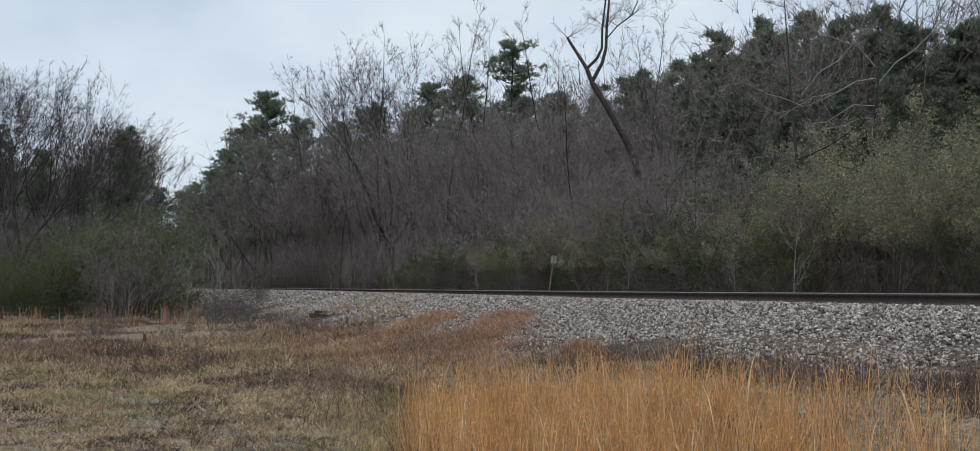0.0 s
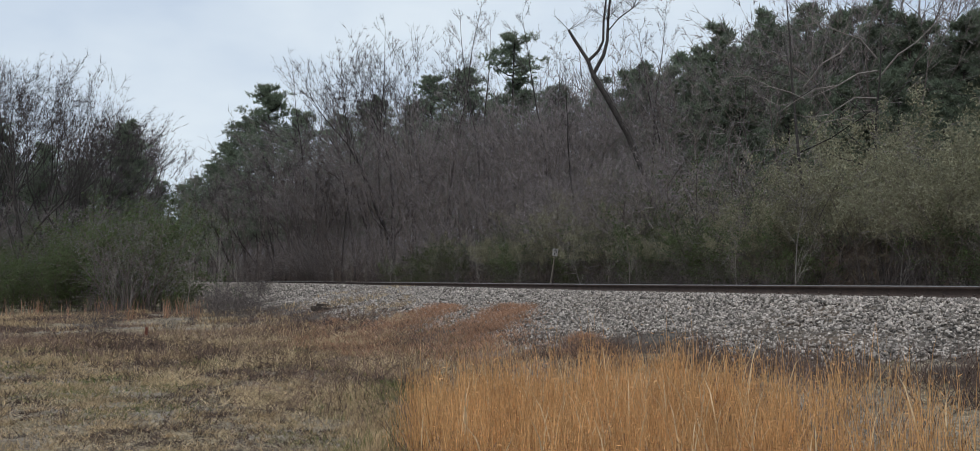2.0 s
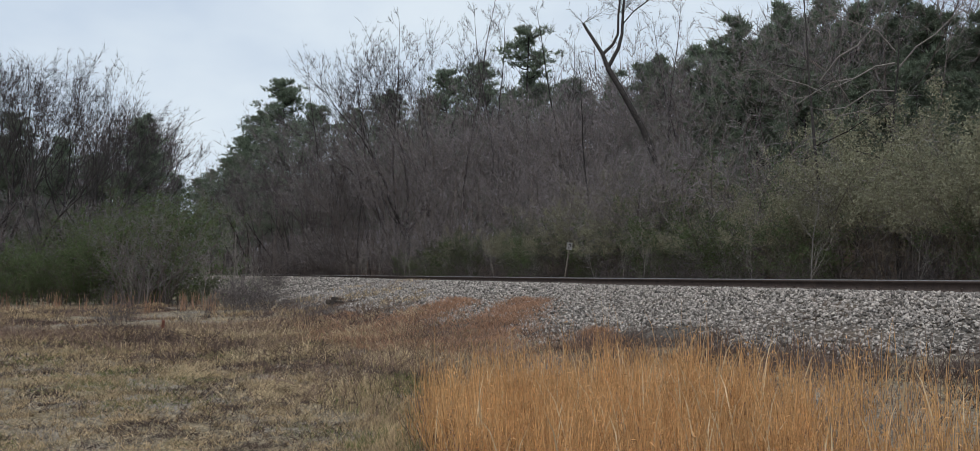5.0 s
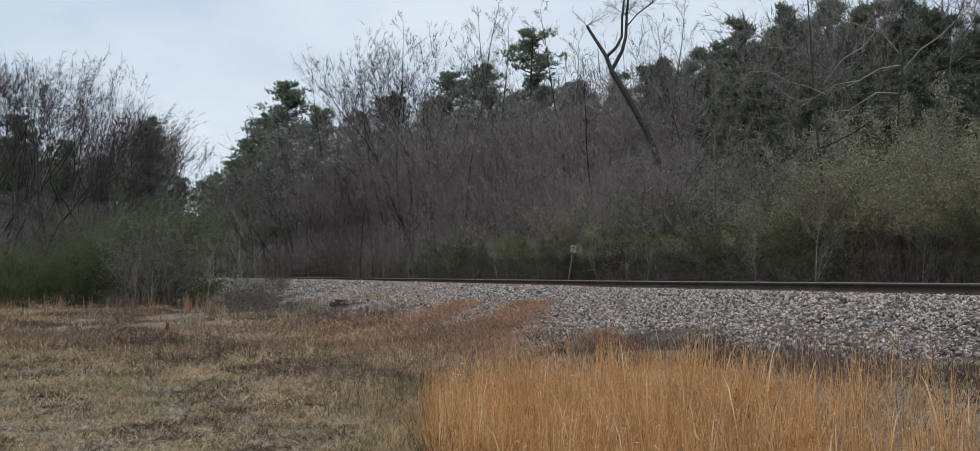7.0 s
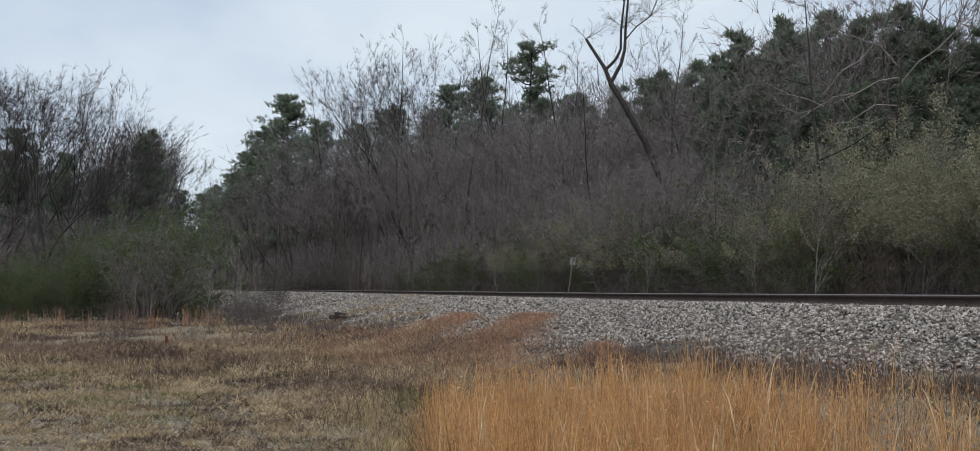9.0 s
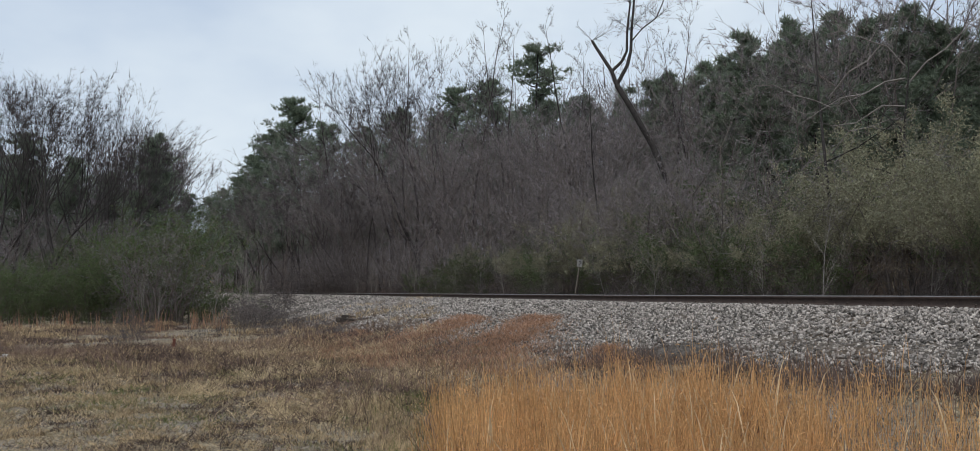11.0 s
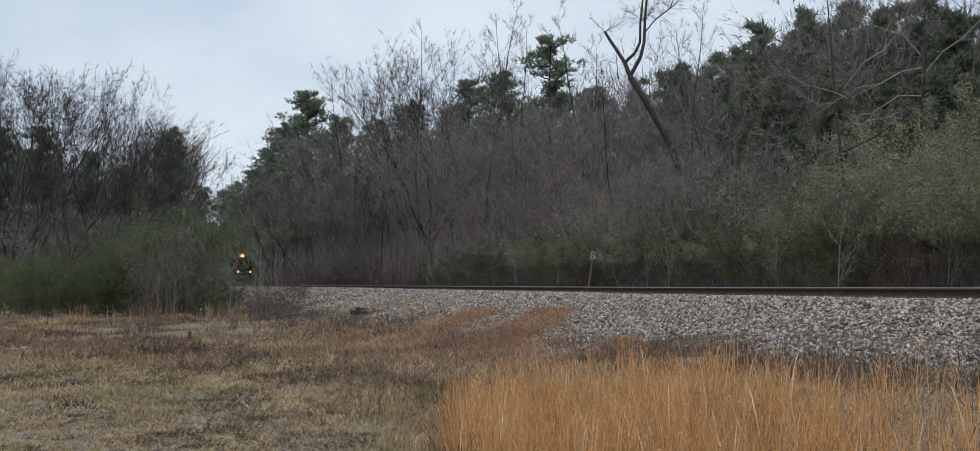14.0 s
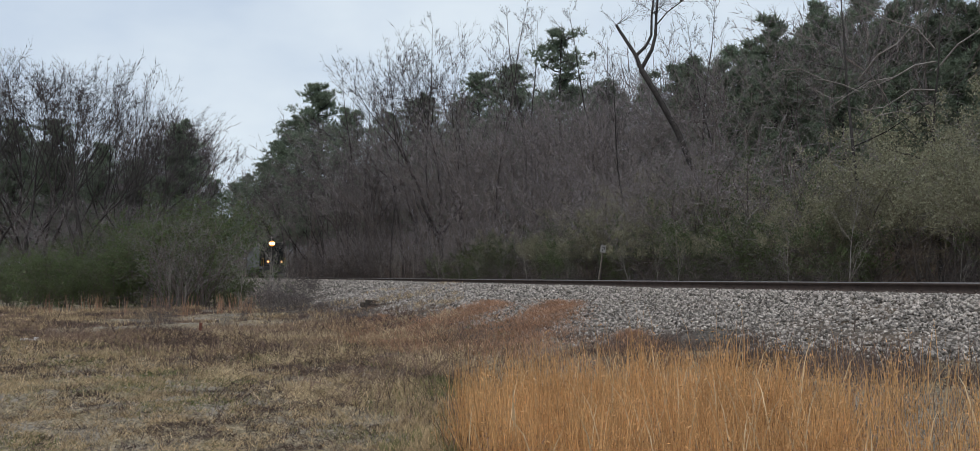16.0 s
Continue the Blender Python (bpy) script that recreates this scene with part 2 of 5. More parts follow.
def leaves(rng, centres, length, width, droop=0.0):
    """A pointed leaf at each centre, turned at random."""
    c = np.asarray(centres).reshape(-1, 3)
    n = len(c)
    d = unit(rng, n)
    d[:, 2] -= droop
    d /= np.linalg.norm(d, axis=1, keepdims=True) + 1e-9
    u = np.cross(d, unit(rng, n))
    u /= np.linalg.norm(u, axis=1, keepdims=True) + 1e-9
    k = rng.uniform(0.7, 1.3, (n, 1))
    v = np.stack([c - d * length * k / 2 + u * width * k / 2, c - d * length * k / 2 - u * width * k / 2, c + d * length * k * 0.7], axis=1)
    return v.reshape(-1, 3), [np.arange(n * 3).reshape(-1, 3)]


def blades(rng, base, height, lean, width, bend=0.5):
    """Grass blades as bent ribbons of three pieces, from the base points up."""
    b = np.asarray(base).reshape(-1, 3)
    n = len(b)
    h = np.broadcast_to(height, (n,))[:, None]
    a = rng.uniform(0, 2 * math.pi, n)
    out = np.stack([np.cos(a), np.sin(a), np.zeros(n)], axis=1)
    l = np.broadcast_to(lean, (n,))[:, None] * rng.uniform(0.2, 1.0, (n, 1))
    f = rng.uniform(0, 2 * math.pi, n)
    side = np.stack([np.cos(f), np.sin(f), np.zeros(n)], axis=1) * np.broadcast_to(width, (n,))[:, None] / 2
    up = np.array([0, 0, 1.0])
    p1 = b + up * h * 0.45 + out * h * l * 0.3
    p2 = b + up * h * 0.8 + out * h * l * 0.7
    p3 = b + up * h * (1 - 0.2 * bend * l) + out * h * l * (1 + bend * 0.3)
    v = np.stack([b - side, b + side, p1 - side * 0.9, p1 + side * 0.9, p2 - side * 0.6, p2 + side * 0.6, p3], axis=1)
    k = (np.arange(n) * 7)[:, None]
    return v.reshape(-1, 3), [np.concatenate([k + [0, 1, 3, 2], k + [2, 3, 5, 4]]), k + np.array([4, 5, 6])]


def box(bm, cx, cy, cz, sx, sy, sz, bevel=0.0):
    r = bmesh.ops.create_cube(bm, size=1, matrix=Matrix.Translation((cx, cy, cz)) @ Matrix.Diagonal((sx, sy, sz, 1)))
    if bevel:
        es = list({e for v in r["verts"] for e in v.link_edges})
        bmesh.ops.bevel(bm, geom=es, offset=bevel, segments=2, affect="EDGES", profile=0.6)
    return bm


def rod(bm, p, q, r0, r1=None, sides=10):
    p, q = Vector(p), Vector(q)
    d = q - p
    m = Matrix.Translation((p + q) / 2) @ d.to_track_quat("Z", "Y").to_matrix().to_4x4()
    bmesh.ops.create_cone(bm, cap_ends=True, segments=sides, radius1=r0, radius2=r0 if r1 is None else r1, depth=d.length, matrix=m)
    return bm


# ---- the lie of the land ----
R_CURVE, THETA, START = 1400.0, radians(20.5), (8.5, 13.4)
CENTRE = (START[0] - R_CURVE * math.cos(THETA), START[1] - R_CURVE * math.sin(THETA))
RAIL_TOP = 1.47


def along(s, o):
    """The place s metres along the curved track, o metres off its middle (positive: the far side)."""
    a = THETA + s / R_CURVE
    return CENTRE[0] + (R_CURVE + o) * np.cos(a), CENTRE[1] + (R_CURVE + o) * np.sin(a)


def grade(s):
    return 0.0022 * np.maximum(0.0, np.asarray(s, dtype=float) - 12)


def off_track(x, y):
    dx, dy = np.asarray(x) - CENTRE[0], np.asarray(y) - CENTRE[1]
    s = (np.arctan2(dy, dx) - THETA) * R_CURVE
    return s, np.hypot(dx, dy) - R_CURVE


def widen(s):
    """How much farther out the foot of the bank lies along the track."""
    return 3.2 * np.clip((np.asarray(s, dtype=float) + 2) / 14, 0, 1)


def narrow(s, o):
    """The offset on the narrow cross-section that answers to o on the widened bank."""
    o = np.asarray(o, dtype=float)
    return np.where(o < -2.05, -2.05 + (o + 2.05) * 2.85 / (2.85 + widen(s)), o)


def spread(s, o):
    """The reverse of narrow."""
    o = np.asarray(o, dtype=float)
    return np.where(o < -2.05, -2.05 + (o + 2.05) * (2.85 + widen(s)) / 2.85, o)


def deepen(s, o, z):
    """Lowers the foot of the bank where it is wide."""
    return np.where(np.asarray(o) < -2.05, np.maximum(1.22 - (1.22 - z) * (1 + 0.09 * widen(s)), np.minimum(z, 0.0)), z)


PROFILE_O = [-400, -60, -12, -8.0, -6.2, -4.7, -2.0, 2.1, 4.2, 6.0, 10, 25, 60, 120, 400]
PROFILE_Z = [0.1, 0.0, 0.0, 0.03, 0.18, 0.44, 1.17, 1.17, 0.75, 0.9, 1.5, 3.8, 8.5, 10.0, 10.0]


def land(x, y):
    """The height of the ground."""
    x, y = np.asarray(x, dtype=float), np.asarray(y, dtype=float)
    s, o = off_track(x, y)
    o = np.where(np.abs(s) < 400, narrow(s, o), o)
    z = deepen(s, o, np.interp(o, PROFILE_O, PROFILE_Z))
    z = z + grade(s) * np.clip((o + 8) / 6, 0, 1) * (np.abs(s) < 700)
    near = np.clip(1 - np.maximum(np.abs(o + 1.2) - 3.4, 0) / 0.8, 0, 1)
    return z + (0.05 * np.sin(x * 0.9 + 1.3 * np.sin(y * 0.6)) * np.sin(y * 0.8 + x * 0.2) + 0.02 * np.sin(x * 3.1 + y) * np.sin(y * 2.7)) * (1 - near)


def aim(u, o):
    """The place o metres off the track that lies u metres to the right for each metre ahead."""
    lo, hi = -60.0, 320.0
    for _ in range(50):
        mid = (lo + hi) / 2
        x, y = along(mid, o)
        if y <= 0 or x / y > u:
            lo = mid
        else:
            hi = mid
    return along(lo, o)


def scatter(rng, n, x0, x1, y0, y1):
    return rng.uniform(x0, x1, n), rng.uniform(y0, y1, n)


def steps(near, far, fine, growth):
    out, d = [0.0], fine
    while out[-1] < far:
        out.append(out[-1] + d)
        if out[-1] > near:
            d *= growth
    return np.array(out)


gx = np.concatenate([-steps(22, 1800, 0.6, 1.14)[:0:-1], steps(16, 1800, 0.6, 1.14)])
gy = np.concatenate([-steps(3, 1800, 0.5, 1.25)[:0:-1], steps(50, 1800, 0.5, 1.10)])
GX, GY = np.meshgrid(gx, gy)
gv = np.stack([GX, GY, land(GX, GY)], axis=2).reshape(-1, 3)
nx, ny = len(gx), len(gy)
gi = (np.arange(ny - 1)[:, None] * nx + np.arange(nx - 1)[None, :]).ravel()
gf = np.stack([gi, gi + 1, gi + nx + 1, gi + nx], axis=1)
ground_mesh = mesh("ground", gv, [gf], M_TURF, smooth=True)
ground_mesh.materials.append(M_LITTER)
ground_mesh.polygons.foreach_set("material_index", (off_track(gv[gf[:, 0], 0], gv[gf[:, 0], 1])[1] > 2.5).astype(np.int32))
ground = tagged(new("ground", ground_mesh), "brown winter turf with thin dry grass and leaf litter", "ground", kind="structure")


def strip(name, s0, s1, ds, profile, mat, wob=0.0, rng=None, lift=0.0):
    """A long strip along the track with a cross-section of (offset, height)."""
    ss = np.arange(s0, s1 + ds / 2, ds)
    rows = []
    for s in ss:
        for o, z in profile:
            x, y = along(s, o)
            rows.append((x, y, z + float(grade(s)) + lift))
    v = np.array(rows)
    k = len(profile)
    if wob:
        v[:, 2] += rng.normal(0, wob, len(v))
    i = (np.arange(len(ss) - 1)[:, None] * k + np.arange(k - 1)[None, :]).ravel()
    return mesh(name, v, [np.stack([i, i + 1, i + k + 1, i + k], axis=1)], mat, smooth=bool(wob))


# ballast bed: a crowned bank of crushed stone under the track
rng = np.random.default_rng(3)
BED_O, BED_Z = [-5.3, -4.9, -4.5, -2.05, -1.7, 1.7, 2.1, 4.3], [0.24, 0.37, 0.50, 1.205, 1.268, 1.268, 1.22, 0.74]


def bed_height(s, o):
    """The top of the crushed stone, s along and o off the track."""
    k = narrow(s, o)
    return deepen(s, k, np.interp(k, BED_O, BED_Z)) + grade(s)


bed_s, bed_o = np.meshgrid(np.arange(-60, 331, 1.0), np.arange(-5.3, 4.31, 0.2), indexing="ij")
bed_off = spread(bed_s, bed_o)
bed_x, bed_y = along(bed_s, bed_off)
bv = np.stack([bed_x, bed_y, bed_height(bed_s, bed_off) + rng.normal(0, 0.014, bed_s.shape)], axis=2)
bk = bed_s.shape[1]
bi = (np.arange(bed_s.shape[0] - 1)[:, None] * bk + np.arange(bk - 1)[None, :]).ravel()
bed_mesh = mesh("ballast_bed", bv.reshape(-1, 3), [np.stack([bi, bi + 1, bi + bk + 1, bi + bk], axis=1)], M_BALLAST, smooth=True)
ballast_bed = tagged(new("ballast_bed", bed_mesh), "bank of pale grey crushed stone ballast under the track", "ballast", kind="structure")

# rails with foot, web and head
rail_prof = [(-0.076, 0.0), (-0.076, 0.012), (-0.014, 0.030), (-0.009, 0.05), (-0.009, 0.125), (-0.036, 0.140), (-0.037, 0.165), (-0.030, 0.178)]
rail_sec = rail_prof + [(-o, z) for o, z in rail_prof[::-1]]
track = tagged(new("railway_track"), "single railway track with rusty brown steel rails", "railway track", kind="structure")
for o in (-0.755, 0.755):
    sec = [(o + a, RAIL_TOP - 0.178 + z) for a, z in rail_sec[:8]] + [(o + a, RAIL_TOP - 0.178 + z) for a, z in rail_sec[8:]]
    part("rail", strip("rail", -60, 330, 2.0, sec, M_RAIL), M_RAIL, track, "rusty brown steel rail")
    head = [(o - 0.033, RAIL_TOP - 0.004), (o - 0.026, RAIL_TOP + 0.004), (o + 0.026, RAIL_TOP + 0.004), (o + 0.033, RAIL_TOP - 0.004)]
    part("running_surface", strip("running_surface", -60, 330, 2.0, head, M_RAIL_HEAD), M_RAIL_HEAD, track, "worn shiny rail head")
bm = bmesh.new()
box(bm, 0, 0, 0, 2.6, 0.23, 0.18, 0.015)
tie_mesh = bpy.data.meshes.new("tie")
bm.to_mesh(tie_mesh)
bm.free()
tie_mesh.materials.append(M_TIE)
bm = bmesh.new()
box(bm, 0, 0, 0, 0.36, 0.2, 0.022, 0.006)
for ex in (-0.12, 0.12):
    rod(bm, (ex, 0.05, 0), (ex, 0.05, 0.05), 0.012, sides=6)
    rod(bm, (ex, 0.05, 0.045), (ex * 0.8, 0.05, 0.055), 0.018, sides=6)
plate_mesh = bpy.data.meshes.new("tie_plate")
bm.to_mesh(plate_mesh)
bm.free()
plate_mesh.materials.append(M_RAIL)
for i in range(150):
    s = -16 + i * 0.55
    turn = THETA + s / R_CURVE
    x, y = along(s, 0)
    tie = new("tie", tie_mesh)
    tie.parent = track
    tie.matrix_basis = pose(x, y, 1.19 + float(grade(s)), 0, 0, math.degrees(turn))
    if i < 45:
        for o in (-0.755, 0.755):
            x, y = along(s, o)
            pl = new("tie_plate", plate_mesh)
            pl.parent = track
            pl.matrix_basis = pose(x, y, 1.287 + float(grade(s)), 0, 0, math.degrees(turn))


# ---- growing things ----
def grow(rng, segs, twigs, p, d, length, r, level, spec, bare=0.3, bend=0.05):
    """A branch of bent pieces with its side branches. spec, level by level: pieces, side branches a piece,
    their length, their angle, pull upwards. bare: the part of the trunk without branches, bend: how crooked it is."""
    n, kids, ratio, angle, pull = spec[level]
    step = length / n
    last = level == len(spec) - 1
    for i in range(n):
        d = d + rng.normal(0, 0.08 + 0.5 * bend if level else bend, 3)
        d[2] += pull
        d /= np.linalg.norm(d)
        q = p + d * step
        a, b = r * (1 - 0.8 * i / n), r * (1 - 0.8 * (i + 1) / n)
        if last:
            twigs.append((*p, *(q + d * step * 0.4), a))
        else:
            segs.append((*p, *q, a, b))
            if level > 0 or i >= bare * n:
                for _ in range(int(kids + rng.uniform(0, 1))):
                    ax = np.cross(d, rng.normal(size=3))
                    ax /= np.linalg.norm(ax) + 1e-9
                    th = radians(angle) * rng.uniform(0.7, 1.3)
                    e = d * math.cos(th) + ax * math.sin(th)
                    shrink = 1 - (0.55 if level == 0 else 0.4) * i / n
                    grow(rng, segs, twigs, p + d * step * rng.uniform(0, 1), e, length * ratio * shrink * rng.uniform(0.6, 1.2), b * 0.6, level + 1, spec, bare, bend)
        p = q


def wood(name, segs, twigs, bark, twig_mat, least=0.006):
    """The meshes of the limbs and of the fine twigs."""
    rng = np.random.default_rng(len(twigs))
    s, t = np.array(segs), np.array(twigs)
    thick = s[:, 6] > 0.05
    slim = ~thick & (s[:, 6] > 0.018)
    fine = ~thick & ~slim
    limbs = mesh(name + "_trunk", *join([tubes(s[thick], 5), tubes(s[slim], 3), spikes(s[fine, 0:3], s[fine, 3:6] * 1.2 - s[fine, 0:3] * 0.2, np.maximum(s[fine, 6], least))]), bark, smooth=True)
    fine = mesh(name + "_twigs", *slivers(rng, t[:, 0:3], t[:, 3:6], np.maximum(t[:, 6], least * 0.9)), twig_mat)
    return limbs, fine


def thing(name, meshes, label, category, group=""):
    """A thing at the origin: an empty with a part for each (name, mesh, label)."""
    ob = tagged(new(name), label, category, group)
    for n, me, *lab in meshes:
        p = part(n, me, None, ob, lab[0] if lab else "")
        if n in ("crown", "foliage"):
            tagged(p, kind="stuff")
    return ob


def bare_tree(seed, height, spread=0.34, angle=34, bark=None, twig=None, dense=1.0, bare=0.35, r=None, least=0.008, rise=0.07):
    rng = np.random.default_rng(seed)
    segs, twigs = [], []
    spec = [(12, 1.7 * dense, spread, angle, 0.01), (6, 1.8 * dense, 0.42, 36, rise), (3, 1.6 * dense, 0.62, 34, 0.06), (2, 0, 0, 0, 0.03)]
    grow(rng, segs, twigs, np.array([0, 0, -0.2]), np.array([rng.normal(0, 0.05), rng.normal(0, 0.05), 1.0]), height, r or height * 0.011, 0, spec, bare)
    return wood("bare_tree", segs, twigs, bark or M_BARK, twig or M_TWIG, least)


def fork(rng, segs, twigs, p, d, length, r, level, angle):
    """A limb that bends gently upwards, bears twigs and splits at its end."""
    n = 3 if level > 2 else 2
    a, slope = r, (r * 0.72 - r) / n
    for _ in range(n):
        d = d + rng.normal(0, 0.1, 3) + [0, 0, 0.05]
        d /= np.linalg.norm(d)
        q = p + d * length / n
        segs.append((*p, *q, a, a + slope))
        p, a = q, a + slope
        for _ in range(0 if level > 3 else 2 if level > 1 else 3):
            e = d + rng.normal(0, 0.45, 3) + [0, 0, 0.1]
            e *= length * rng.uniform(0.22, 0.5) / np.linalg.norm(e)
            twigs.append((*p, *(p + e), 0.006))
            m = p + e * rng.uniform(0.3, 0.7)
            twigs.append((*m, *(m + e * 0.5 + rng.normal(0, 0.11, 3) * length), 0.005))
    if level == 0:
        return
    for k in range(3 if rng.uniform() < 0.35 else 2):
        ax = np.cross(d, rng.normal(size=3))
        ax /= np.linalg.norm(ax) + 1e-9
        th = radians(angle) * (rng.uniform(0.25, 0.7) if k == 0 else rng.uniform(0.8, 1.5))
        fork(rng, segs, twigs, p, d * math.cos(th) + ax * math.sin(th), length * rng.uniform(0.66, 0.9), a * (0.85 if k == 0 else 0.65), level - 1, angle)


def forked_tree(seed, height, bark, twig, trunk=0.26, mains=4, angle=25, r=0.16, least=0.013, levels=5):
    """A leafless tree whose trunk splits into ascending limbs that fork again and again into a rounded fan."""
    rng = np.random.default_rng(seed)
    segs, twigs = [], []
    p, d = np.array([0, 0, -0.2]), np.array([rng.normal(0, 0.04), rng.normal(0, 0.04), 1.0])
    for i in range(5):
        d = d + rng.normal(0, 0.03, 3)
        q = p + d / np.linalg.norm(d) * height * trunk / 5
        segs.append((*p, *q, r * (1 - 0.06 * i), r * (0.94 - 0.06 * i)))
        p = q
    for k in range(mains):
        a = 2 * math.pi * (k + rng.uniform(-0.3, 0.3)) / mains
        tilt = math.tan(radians(rng.uniform(6, 16) if k == 0 else rng.uniform(18, 42)))
        start = p - np.array([0, 0, height * trunk * rng.uniform(0, 0.45) * (k > 0)])
        fork(rng, segs, twigs, start, np.array([math.cos(a) * tilt, math.sin(a) * tilt, 1.0]), height * (0.215 if levels < 6 else 0.19) * rng.uniform(0.85, 1.1), r * rng.uniform(0.5, 0.65), levels - 1, angle)
    return wood("bare_tree", segs, twigs, bark, twig, least)


def leader_tree(seed, height, bark, twig, r=0.13, least=0.01, bare=0.4):
    """A slim leafless tree: one straight leader with ascending, forking side limbs."""
    rng = np.random.default_rng(seed)
    segs, twigs = [], []
    p, d, n = np.array([0, 0, -0.2]), np.array([0, 0, 1.0]), 18
    for i in range(n):
        d = d + rng.normal(0, 0.035, 3) + [0, 0, 0.03]
        d /= np.linalg.norm(d)
        q = p + d * height / n
        segs.append((*p, *q, r * (1 - 0.9 * i / n), r * (1 - 0.9 * (i + 1) / n)))
        f = i / n
        if f > bare:
            for _ in range(2):
                a, tilt = rng.uniform(0, 2 * math.pi), math.tan(radians(rng.uniform(28, 52)))
                fork(rng, segs, twigs, p + (q - p) * rng.uniform(0, 1), np.array([math.cos(a) * tilt, math.sin(a) * tilt, 1.0]), height * 0.075 * (1.25 - 0.75 * f) * rng.uniform(0.6, 1.15), r * 0.25 * (1.2 - f), 2, 24)
        p = q
    return wood("bare_tree", segs, twigs, bark, twig, least)


def pine(seed, height, crown=0.5, width=0.2, clumps=1.0, tuft=0.34, flat=False):
    """A pine: straight trunk, whorled limbs, tufts of needles at the limbs' ends."""
    rng = np.random.default_rng(seed)
    segs, tips = [], []
    n = 16
    lean = rng.normal(0, 0.012, 2)
    at = lambda z: np.array([lean[0] * z + 0.1 * math.sin(z * 0.4 + seed), lean[1] * z, z])
    for i in range(n):
        z0, z1 = height * i / n - 0.2, height * (i + 1) / n - 0.2
        segs.append((*at(z0), *at(z1), height * 0.013 * (1 - 0.85 * i / n), height * 0.013 * (1 - 0.85 * (i + 1) / n)))
    m = int(52 * clumps)
    for i in range(m):
        f = i / m
        z = height * (1 - crown + crown * f)
        if flat:
            reach = height * width * math.sqrt(max(0.05, 1 - (2 * f - 0.9) ** 2 * 0.8)) * rng.uniform(0.6, 1.1)
        else:
            reach = height * width * (1 - 0.85 * f) * rng.uniform(0.55, 1.15) + 0.3
        a = rng.uniform(0, 2 * math.pi)
        p = at(z)
        d = np.array([math.cos(a), math.sin(a), rng.uniform(-0.1, 0.25) if flat else rng.uniform(0.0, 0.55)])
        pieces = 4
        for k in range(pieces):
            q = p + d / np.linalg.norm(d) * reach / pieces
            segs.append((*p, *q, 0.05 * (1 - k / 5) * height / 15, 0.05 * (1 - (k + 1) / 5) * height / 15))
            if k > 0 or flat:
                for _ in range(6 if k < 3 else 9):
                    e = q + rng.normal(0, 1, 3) * np.array([1, 1, 0.35 if flat else 0.6]) * reach * 0.18 + np.array([0, 0, reach * 0.06])
                    segs.append((*q, *e, 0.014, 0.008))
                    tips.append(e)
            d = d + rng.normal(0, 0.18, 3) + np.array([0, 0, 0.12])
            p = q
    for _ in range(5):
        tips.append(at(height) + rng.normal(0, 0.2, 3))
    tips = np.array(tips)
    k = 9
    c = np.repeat(tips, k, axis=0) + rng.normal(0, tuft * 0.14, (len(tips) * k, 3))
    d = unit(rng, len(c))
    d[:, 2] += 0.6
    d /= np.linalg.norm(d, axis=1, keepdims=True)
    ln = tuft * rng.uniform(0.6, 1.3, (len(c), 1))
    side = np.cross(d, unit(rng, len(c)))
    side *= tuft * 0.10 / (np.linalg.norm(side, axis=1, keepdims=True) + 1e-9)
    v = np.stack([c + side, c - side, c + d * ln], axis=1).reshape(-1, 3)
    crown_mesh = mesh("pine_crown", v, [np.arange(len(v)).reshape(-1, 3)], M_PINE)
    s = np.array(segs)
    thick = s[:, 6] > 0.03
    return mesh("pine_trunk", *join([tubes(s[thick], 5), slivers(rng, s[~thick, 0:3], s[~thick, 3:6], s[~thick, 6] * 0.6)]), M_BARK_DARK, smooth=True), crown_mesh


def shrub(seed, height, spread, leaf_count, leaf_mat, twig_mat, leaf=0.06, stems=9, low=0.15, hang=0.0, least=0.008, leaf_from=0.0):
    """A many-stemmed shrub with arching branches, twigs and small leaves round them."""
    rng = np.random.default_rng(seed)
    segs, twigs = [], []
    spec = [(6, 1.4, 0.5, 42, -0.015), (4, 2.4, 0.42, 48, 0.0), (2, 0, 0, 0, -0.02)]
    for _ in range(stems):
        a = rng.uniform(0, 2 * math.pi)
        tilt = rng.uniform(0.05, 1.0) * spread / height
        base = np.array([math.cos(a) * rng.uniform(0, 0.3) * spread, math.sin(a) * rng.uniform(0, 0.3) * spread, -0.1])
        grow(rng, segs, twigs, base, np.array([math.cos(a) * tilt, math.sin(a) * tilt, 1.0]), height * rng.uniform(0.65, 1.05), 0.028 * height / 5, 0, spec, low, 0.17)
    limbs, fine = wood("shrub", segs, twigs, M_BARK, twig_mat, least)
    out = [limbs, fine]
    if leaf_count:
        t = np.array(twigs)
        t = t[t[:, 5] > max(low * 0.7, leaf_from) * height]
        k = rng.integers(0, len(t), leaf_count)
        c = t[k, 0:3] + (t[k, 3:6] - t[k, 0:3]) * rng.uniform(0.2, 1.15, (leaf_count, 1)) + rng.normal(0, 0.09, (leaf_count, 3))
        out.append(mesh("shrub_leaves", *leaves(rng, c, leaf, leaf * 0.5, hang), leaf_mat))
    return out


